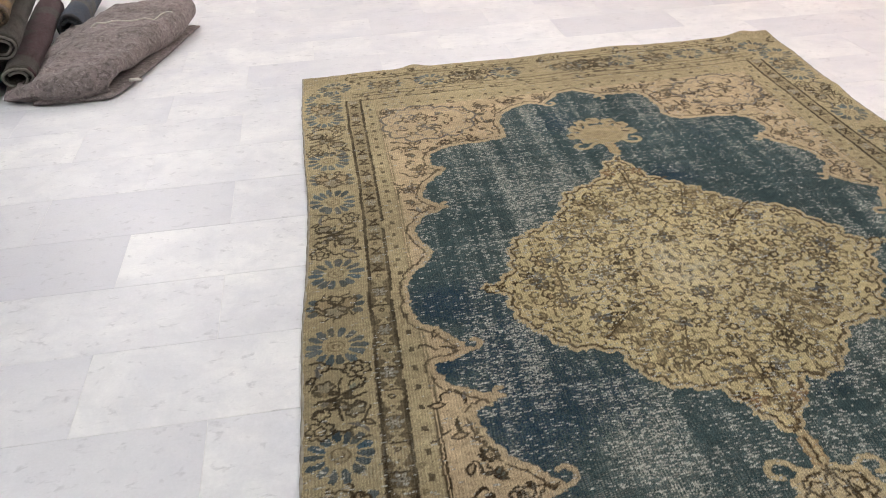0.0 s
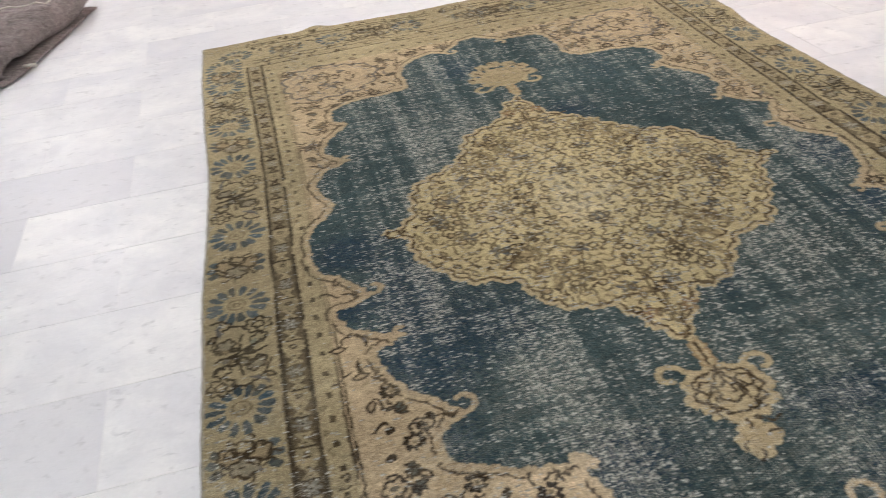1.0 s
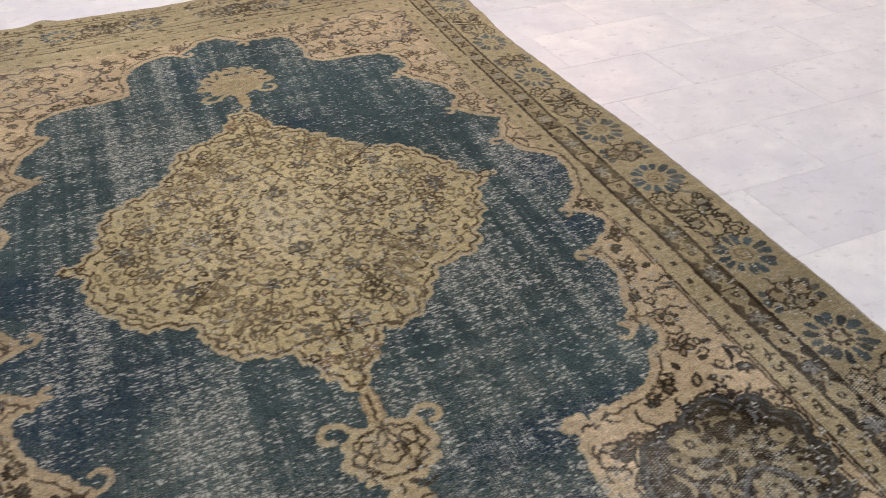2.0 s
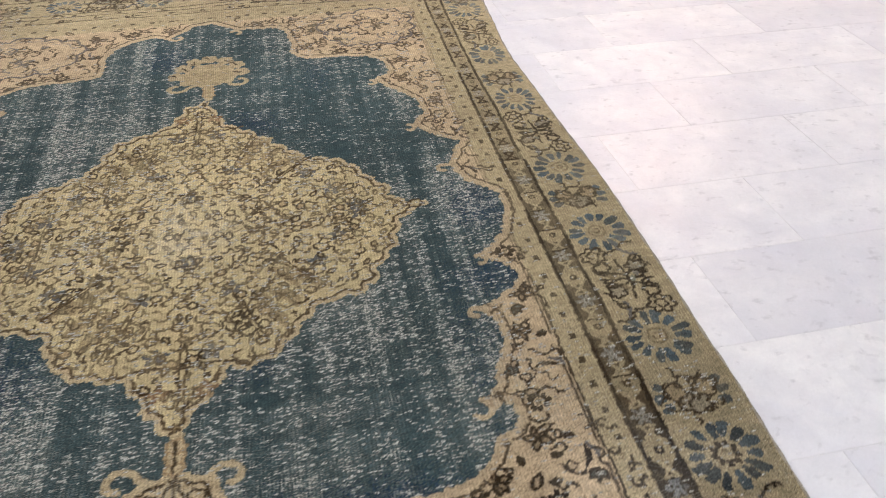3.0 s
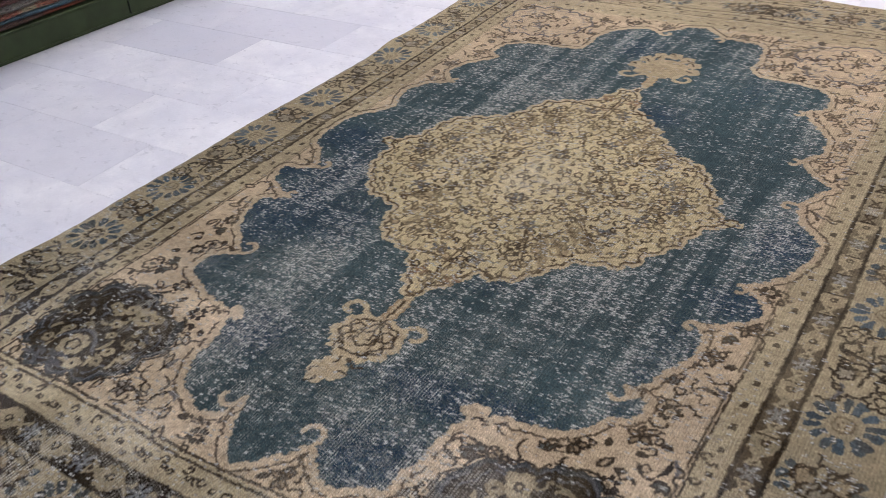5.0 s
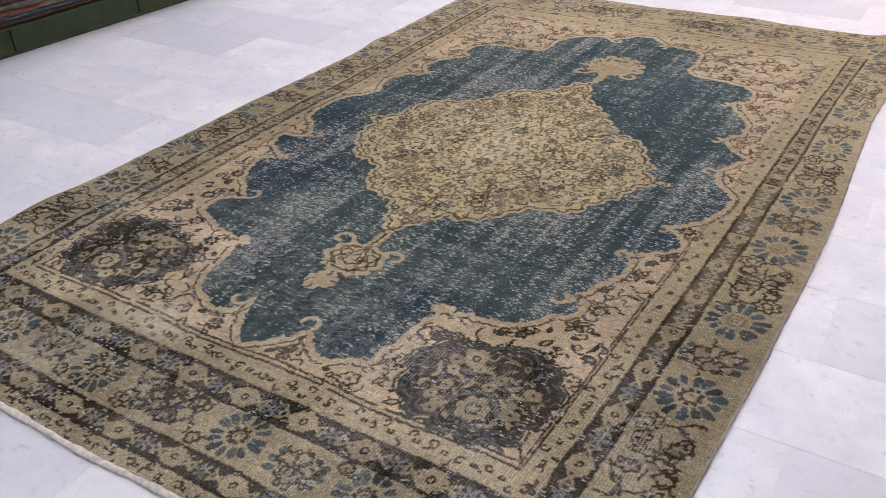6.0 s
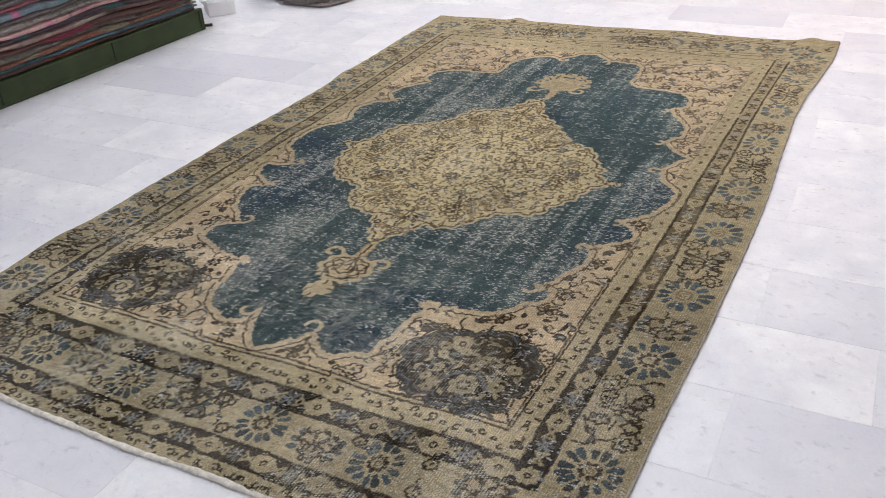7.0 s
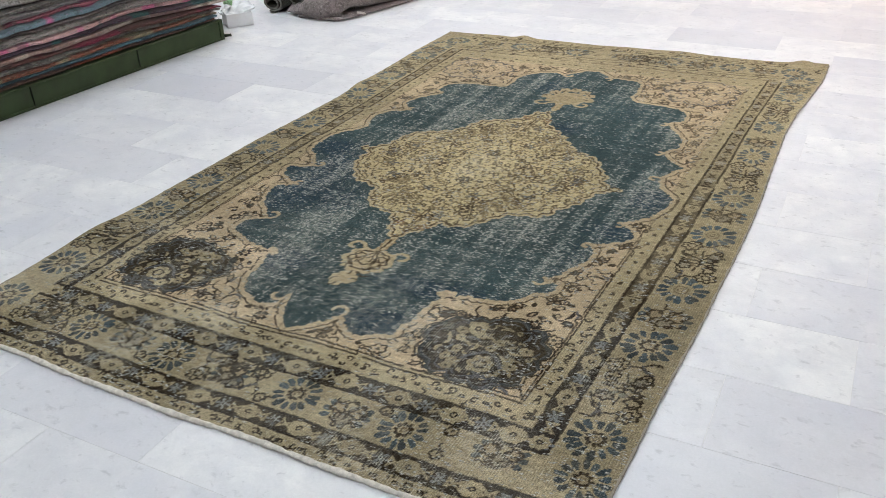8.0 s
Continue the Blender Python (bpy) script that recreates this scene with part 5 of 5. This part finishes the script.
for i, (tint, ca, cb, thick, fleck, hand) in enumerate(LAYERS):
    mat = rug_stuff("wool_" + tint.replace(" ", "_"), tuple(1.5 * c for c in ca), tuple(1.5 * c for c in cb), 1.7 + 0.4 * (i % 4), fleck, fine=62, ribbed=0.7)
    r = random.Random(40 + i)
    bulge, swell, sag = wave(100 + i), wave(200 + i, 1.3), wave(300 + i, 1.6)
    start, stop = -0.005 - 0.035 * r.random() + (0.21 if i == 5 else 0.16 if i == 7 else 0.11 if i > 5 else 0.02 * i), -TRAY_LONG + 0.05 + 0.1 * r.random()
    front = (0.012 if i < 3 else 0.0) + 0.010 * r.uniform(-1, 1) - 0.0015 * i
    verts, faces, top = [], [], []
    for k in range(SEGS + 1):
        s = k / SEGS
        y = start + (stop - start) * s
        taper = min(1.0, 0.60 + 22 * s, 0.60 + 22 * (1 - s))
        th = thick * 0.76 * (1 + 0.15 * swell(s) + 0.10 * noise.noise(Vector((s * 24, i * 3.7, 5.0)))) * (0.62 + 0.38 * taper) * (1.0 if i > 4 else min(1.0, 0.66 + 1.5 * s))
        b = stack_top[k] + 0.0012
        x = front + 0.020 * bulge(s) - 0.03 * (1 - taper) + 0.004 * noise.noise(Vector((s * 40, i * 7.3, 0)))
        back = -TRAY_DEEP + 0.10 + 0.03 * sag(s)
        # a folded edge, fuller above than below; most show a crease between two plies
        crease = 0.014 * (0.35 + 0.65 * abs(sag(0.7 * s + 0.1))) * (0.3 if i % 5 == 0 else 1.0)
        part_at = 0.46 + 0.10 * sag(1.4 * s)
        prof = [(back, 0.0), (x - 0.22, 0.0), (x - 0.060, 0.04), (x - 0.022, 0.08), (x - 0.006, 0.17), (x - 0.001, 0.27), (x - 0.004, part_at - 0.07), (x - crease, part_at),
                (x - 0.003, part_at + 0.08), (x + 0.001, 0.72), (x - 0.004, 0.84), (x - 0.016, 0.93), (x - 0.05, 0.98), (x - 0.22, 1.0), (back, 1.0)]
        # the ends are rounded off
        if k == 0:
            verts += [(px - 0.006, y + 0.008, b + (0.5 + 0.72 * (h - 0.5)) * th) for px, h in prof]
        verts += [(px, y, b + h * th) for px, h in prof]
        top.append(b + th)
    n = 15
    for k in range(SEGS + 1):
        for j in range(n):
            a, c = k * n + j, k * n + (j + 1) % n
            faces.append((a, c, c + n, a + n))
    faces.append(tuple(range(n))[::-1])
    faces.append(tuple(range((SEGS + 1) * n, (SEGS + 2) * n)))
    ob = mesh_object("folded_rug", verts, faces, mat)
    ob.matrix_basis = STACK
    tagged(ob, f"{hand} {tint} folded wool rug lying in the stack", "rug", "folded rugs in the stack")
    stack_top = [max(h, 0.0) for h in top]


# ---- heap of folded rugs on the floor beyond the tray ----
def fold_sheet(path, left, right, thick, lump, seed, cross=26):
    """A thick sheet that follows path (y, z), spread from left(y) to right(y), with soft lumps."""
    r = random.Random(seed)
    off = Vector((r.uniform(0, 50), r.uniform(0, 50), r.uniform(0, 50)))
    path = [Vector((0, y, z)) for y, z in path]
    m = len(path)
    verts, faces = [], []
    ring = []
    for j in range(cross + 1):
        ring.append((j / cross, 1))
    for j in range(cross, -1, -1):
        ring.append((j / cross, -1))
    n = len(ring)
    for i, p in enumerate(path):
        d = (path[min(i + 1, m - 1)] - path[max(i - 1, 0)]).normalized()
        out = Vector((0, -d.z, d.y))
        for s, sgn in ring:
            edge = min(s, 1 - s) * cross
            h = thick / 2 * (1.0 if edge >= 2 else 0.85 if edge >= 1 else 0.45)
            x = left(p.y) + (right(p.y) - left(p.y)) * s
            q = Vector((x, p.y, p.z)) + out * (sgn * h)
            big = noise.noise(q * 5.5 + off) * lump + noise.noise(q * 15 + off) * lump * 0.40 + noise.noise(q * 34 + off) * lump * 0.16
            q.z = max(0.002, q.z + big * min(1.0, q.z * 14))
            q.x += noise.noise(q * 7 + off * 2) * lump * 0.8
            verts.append(q)
    for i in range(m - 1):
        for j in range(n):
            a, c = i * n + j, i * n + (j + 1) % n
            faces.append((a, c, c + n, a + n))
    faces.append(tuple(range(n))[::-1])
    faces.append(tuple(range((m - 1) * n, m * n)))
    return verts, faces


M_TAUPE = rug_stuff("wool_dark_taupe", (0.265, 0.220, 0.212), (0.225, 0.190, 0.182), 3.0, 0.36, (0.070, 0.056, 0.056), 34, 9.0, blocks=0.12)
M_MOSS = rug_stuff("wool_moss", (0.045, 0.042, 0.034), (0.060, 0.052, 0.043), 4.0, 0.5)
M_WINE = rug_stuff("wool_wine", (0.058, 0.052, 0.045), (0.055, 0.022, 0.028), 4.5, 0.4, blocks=0.4)
M_OCHRE = rug_stuff("wool_ochre", (0.19, 0.115, 0.045), (0.10, 0.075, 0.05), 5.0, 0.5)

heap_right = lambda y: -1.945 + (y - 1.665) * 0.235
heap_left = lambda y: -2.42 + (y - 1.665) * 0.10


def heap_top(x, y, s, t):
    """Height of the upper fold: rounded over the front, low on the side where other rugs press on it."""
    rise = min(1.0, t / 0.11)
    body = (0.060 + 0.075 * min(1.0, s / 0.38) ** 1.5 + 0.028 * t) * math.sqrt(max(0.0, 1 - (1 - rise) ** 2))
    p = Vector((x, y, 0.0))
    dents = 0.024 * noise.noise(p * 4.2 + Vector((3, 7, 4))) + 0.013 * noise.noise(p * 10.5) + 0.009 * noise.noise(p * 23) + 0.0045 * noise.noise(p * 52)
    crease = -0.016 * math.exp(-((s - 0.20 - 0.35 * t) / 0.050) ** 2) * rise * max(0.0, 1 - 2.2 * t)
    return max(0.004, body + (dents + crease) * rise)


heap = tagged(new("folded_rug"), "dark taupe overdyed wool rug folded into a soft heap", "rug", "folded rugs on the floor")
NS, NT, ROUND, TUCK = 64, 84, 9, 12
verts, faces = [], []
for i in range(NT + 1):
    t = (i / NT) ** 2.1
    for j in range(NS + 1):
        s = j / NS
        front = 1.628 + 0.085 * (1 - s) ** 2 + 0.010 * math.sin(9 * s) + 0.085 * max(0.0, (s - 0.80) / 0.20) ** 2.2
        y = front + t * (2.74 - front) + 0.045 * max(0.0, 1 - t / 0.009) ** 1.5
        x = heap_left(y) + (heap_right(y) - 0.045 + 0.012 * math.sin(11 * t) - heap_left(y)) * s
        verts.append((x, y, heap_top(x, y, s, t)))
    # the right-hand edge rolls over and tucks back under itself
    ex, ey, ez = verts[-1]
    lip = 0.016 + 0.034 * math.exp(-((t - 0.10) / 0.10) ** 2) + 0.012 * math.sin(7 * t)
    lip = min(lip + 0.012, ez * 0.55)
    r = (ez - lip) / 2
    for k in range(1, ROUND + 1):
        a = math.pi * k / ROUND
        verts.append((ex + 0.85 * r * math.sin(a), ey, lip + r + r * math.cos(a)))
    for k in range(1, TUCK + 1):
        verts.append((ex - 0.30 * k / TUCK, ey, max(0.003, lip * (1 - 0.5 * k / TUCK))))
n = NS + 1 + ROUND + TUCK
for i in range(NT):
    for j in range(n - 1):
        a = i * n + j
        faces.append((a, a + 1, a + n + 1, a + n))
upper = mesh_object("outer_fold", verts, faces, M_TAUPE, heap)
wall = upper.modifiers.new("ply", "SOLIDIFY")
wall.thickness, wall.offset = 0.007, -1.0
# thin sheet standing in for the heap's shadow on the floor
lower = []
for k in range(22):
    q = k / 21
    y = 1.675 + 1.02 * q
    lower.append((y, 0.012 + 0.003 * math.sin(9 * q)))
v, f = fold_sheet(lower, lambda y: heap_right(y) - 0.34, lambda y: heap_right(y) + 0.022 - 0.03 * math.exp(-((y - 1.68) / 0.06) ** 2), 0.018, 0.006, 12, 24)
mesh_object("inner_fold", v, f, M_TAUPE, heap)
cord = []
for k in range(50):
    q = k / 49
    x = -2.17 + 0.40 * q
    y = 2.31 + 0.16 * q + 0.035 * math.sin(7 * q) + 0.010 * math.sin(23 * q)
    s_at = (x - heap_left(y)) / (heap_right(y) - heap_left(y))
    cord.append((x, y, heap_top(x, y, s_at, (y - 1.66) / 1.08) + 0.003))
v, f = sweep(cord, 0.0042, 7)
mesh_object("end_cord", v, f, M_CORD, heap, "pale cotton end cord")
v, f = sweep([(-1.895, 1.835, 0.032), (-1.868, 1.832, 0.034), (-1.852, 1.840, 0.030), (-1.850, 1.858, 0.022)], 0.008, 8)
mesh_object("cord_end", v, f, M_CORD, heap, "frayed pale cord end")


def rolled_rug(label, mat, near, far, wide, high, ply, seed, turns=1.7, edge=True):
    """A rug rolled loosely and pressed flat, lying from near to far, with its open end at near."""
    ob = tagged(new("rolled_rug"), label, "rug", "rolled rugs")
    near, far = Vector(near), Vector(far)
    ahead = (far - near).normalized()
    across = ahead.cross(Vector((0, 0, 1))).normalized()
    above = across.cross(ahead)
    m, steps = 40, 30
    verts, faces, rim = [], [], []
    off = Vector((seed * 1.7, seed * 0.9, seed * 2.3))
    for k in range(steps + 1):
        c = near + (far - near) * (k / steps)
        for i in range(m + 1):
            q = i / m
            a = -0.6 * math.pi + 2 * math.pi * turns * q
            shrink = 1 - 0.46 * q
            bump_ = 1 + 0.10 * noise.noise(Vector((math.cos(a) * 1.3, math.sin(a) * 1.3, k * 0.22)) + off) + 0.03 * noise.noise(Vector((math.cos(a) * 4, math.sin(a) * 4, k * 0.6)) + off)
            for h in (0.0, ply):
                rx, rz = max(0.01, wide * shrink * bump_ - h), max(0.008, high * shrink * bump_ - h)
                verts.append(c + across * (rx * math.cos(a)) + above * (rz * math.sin(a)) + ahead * (0.012 * noise.noise(Vector((a, seed, 0))) if k == 0 else 0.0))
            if k == 0:
                rim.append((verts[-1] + verts[-2]) / 2 - ahead * 0.002)
    n = 2 * (m + 1)
    for k in range(steps):
        for i in range(m):
            a = k * n + 2 * i
            faces += [(a, a + 2, a + n + 2, a + n), (a + 1, a + n + 1, a + n + 3, a + 3)]
        for e in (0, 2 * m):
            a = k * n + e
            faces.append((a, a + n, a + n + 1, a + 1))
    for k in (0, steps):
        for i in range(m):
            a = k * n + 2 * i
            faces.append((a, a + 1, a + 3, a + 2))
    mesh_object("wool_sheet", verts, faces, mat, ob)
    if edge:
        v, f = sweep(rim, ply * 0.42, 7)
        mesh_object("pale_edge", v, f, M_EDGE, ob, "pale bound edge")
    return ob


M_EDGE = wool_cord("dusty_edge", (0.17, 0.16, 0.14), 60)
M_NAVY = rug_stuff("wool_navy", (0.035, 0.050, 0.075), (0.085, 0.080, 0.075), 4.0, 0.4)
rolled_rug("wine and grey wool rug rolled flat beside the taupe heap", M_WINE, (-2.350, 1.775, 0.102), (-2.505, 2.93, 0.120), 0.082, 0.062, 0.016, 3)
rolled_rug("moss grey wool rug rolled flat with a pale edge", M_MOSS, (-2.405, 1.845, 0.226), (-2.560, 2.70, 0.240), 0.078, 0.062, 0.015, 8)
rolled_rug("moss grey wool rug rolled on the floor, pale edge", M_MOSS, (-2.545, 1.735, 0.066), (-2.66, 2.70, 0.066), 0.090, 0.064, 0.018, 14)
rolled_rug("ochre brown wool rug rolled on top of the others", M_OCHRE, (-2.445, 1.930, 0.338), (-2.60, 2.66, 0.345), 0.085, 0.055, 0.015, 21, edge=False)
rolled_rug("wine red wool rug rolled under the ochre one", M_WINE, (-2.580, 1.870, 0.205), (-2.72, 2.70, 0.205), 0.080, 0.070, 0.016, 27)
rolled_rug("dark slate blue wool rug rolled flat behind the heap", M_NAVY, (-2.320, 2.56, 0.088), (-2.38, 3.35, 0.095), 0.075, 0.085, 0.016, 33, edge=False)

# ---- carton beside the tray ----
M_CARD = plain("white_card", (0.76, 0.76, 0.77), 0.6, 0.06, 12)
M_PAPER = plain("white_paper", (0.80, 0.81, 0.83), 0.5, 0.05, 20)
M_LEAF = plain("green_print", (0.34, 0.56, 0.30), 0.5, 0.2, 25)
carton = tagged(new("carton"), "small open white cardboard carton on the floor", "box")
carton.matrix_basis = pose(-2.585, 1.40, 0.001, 0, 0, 52)
CW, CD, CH = 0.175, 0.18, 0.085
part("carton_floor", box_bm((CW, CD, 0.004), (0, 0, 0.002)), M_CARD, carton)
for name, size, at in (("carton_side", (CW, 0.004, CH), (0, -CD / 2, CH / 2)), ("carton_side", (CW, 0.004, CH), (0, CD / 2, CH / 2)), ("carton_end", (0.004, CD - 0.006, CH), (CW / 2 - 0.002, 0, CH / 2)), ("carton_end", (0.004, CD - 0.006, CH), (-CW / 2 + 0.002, 0, CH / 2))):
    part(name, box_bm(size, (at[0], at[1], at[2] + 0.004), 0.0015, 1), M_CARD, carton)


def crumpled(name, label, mat, at, w, h, seed, parent=None):
    off = Vector((seed * 3.1, seed * 1.7, 0))
    verts, faces, n = [], [], 15
    for side in (1, -1):
        for i in range(n):
            for j in range(n):
                u, t = i / (n - 1) - 0.5, j / (n - 1) - 0.5
                z = 0.022 * noise.noise(Vector((u * 5, t * 5, 0)) + off) + 0.008 * noise.noise(Vector((u * 14, t * 14, 1)) + off)
                verts.append((u * w, t * h, 0.03 + z + side * 0.006))
    for s in (0, 1):
        for i in range(n - 1):
            for j in range(n - 1):
                a = s * n * n + i * n + j
                q = (a, a + n, a + n + 1, a + 1)
                faces.append(q if s == 0 else q[::-1])
    rim = [i * n for i in range(n)] + [(n - 1) * n + j for j in range(1, n)] + [i * n + n - 1 for i in range(n - 2, -1, -1)] + list(range(n - 2, 0, -1))
    for a, b in zip(rim, rim[1:] + rim[:1]):
        faces.append((a, b, b + n * n, a + n * n))
    ob = mesh_object(name, verts, faces, mat)
    ob.matrix_basis = at
    return tagged(ob, label, "paper")


crumpled("paper_bundle", "crumpled white paper bundle lying in the carton", M_PAPER, pose(-2.60, 1.43, 0.065, 12, -18, 70), 0.20, 0.17, 2)
crumpled("paper_packet", "small green printed paper packet lying on the carton", M_LEAF, pose(-2.65, 1.40, 0.118, 25, 10, 30), 0.055, 0.035, 5)

# ---- floor tiles: 30 x 61 cm marble in half bond ----
SKEW, LONG = 0.030, 0.622
ROWS_AT = [-1.395 + 0.311 * i for i in range(-13, 30)]
GREYS = {(-2.25, -0.31): 0.12, (-2.05, -0.62): 0.10, (-1.25, -0.31): 0.9, (-1.9, 0.315): 0.0, (-1.58, 0.63): 0.06, (-2.2, 0.63): 0.12, (-1.3, 0.315): 0.95, (-1.65, -0.62): 0.15, (-1.3, 0.94): 0.8, (-1.9, 0.94): 0.5, (1.48, -1.24): 0.13, (0.86, -1.24): 0.4, (1.17, -0.93): 0.9,
         (1.48, -0.62): 0.3, (1.17, -1.55): 0.10, (0.56, 2.18): 0.10, (0.6, 2.8): 0.14, (-0.3, 2.5): 0.16, (1.5, 2.5): 0.12, (-0.35, -1.86): 0.14, (0.2, -1.86): 0.9, (-0.1, -2.17): 0.5, (-1.65, -0.31): 0.85, (-2.2, -0.31): 0.3}
tile_mesh = {}
tones = np.random.default_rng(5)


def tile_data(width):
    key = round(width, 3)
    if key not in tile_mesh:
        bm = box_bm((LONG - 0.0010, width - 0.0010, 0.012), (0, 0, -0.006), 0.0006, 1)
        me = bpy.data.meshes.new("tile")
        bm.to_mesh(me)
        bm.free()
        me.materials.append(M_MARBLE)
        tile_mesh[key] = me
    return tile_mesh[key]


close_by, far_off = [], []
for i, (r0, r1) in enumerate(zip(ROWS_AT[:-1], ROWS_AT[1:])):
    for j in range(-11, 12):
        c, r = 1.175 + LONG * j + (0.0 if i % 2 else LONG / 2) + LONG / 2, (r0 + r1) / 2
        x, y = c - SKEW * r, r + SKEW * c
        tone = 0.22 + 0.78 * tones.random()
        for (gc, gr), g in GREYS.items():
            if abs(gc - c) < LONG / 2 and r0 < gr < r1:
                tone = g
        if X0 + 0.34 < x < X1 - 0.34 and Y0 + 0.2 < y < Y1 - 0.2:
            under = abs(x) < 0.72 and abs(y) < 1.5
            (close_by if -3.1 < x < 3.3 and -2.6 < y < 5.2 and not under else far_off).append((x, y, r1 - r0, tone))
for x, y, b, tone in close_by:
    t = new("tile", tile_data(b))
    t.parent = slab
    t.color = (tone, tone, tone, 1)
    t.matrix_basis = pose(x, y, 0, 0, 0, math.degrees(SKEW))
verts, faces = [], []
s = Matrix.Rotation(SKEW, 2)
for x, y, b, tone in far_off:
    base = len(verts)
    for dx, dy in ((-1, -1), (1, -1), (1, 1), (-1, 1)):
        w = s @ Vector((dx * (LONG / 2 - 0.0007), dy * (b / 2 - 0.0007)))
        verts.append((x + w.x, y + w.y, 0.0))
    verts += [(vx, vy, -0.006) for vx, vy, _ in verts[base:base + 4]]
    faces.append((base, base + 1, base + 2, base + 3))
    for a in range(4):
        n = (a + 1) % 4
        faces.append((base + a, base + 4 + a, base + 4 + n, base + n))
tagged(mesh_object("far_tiles", verts, faces, M_MARBLE_FAR, slab, smooth=False), kind="stuff")
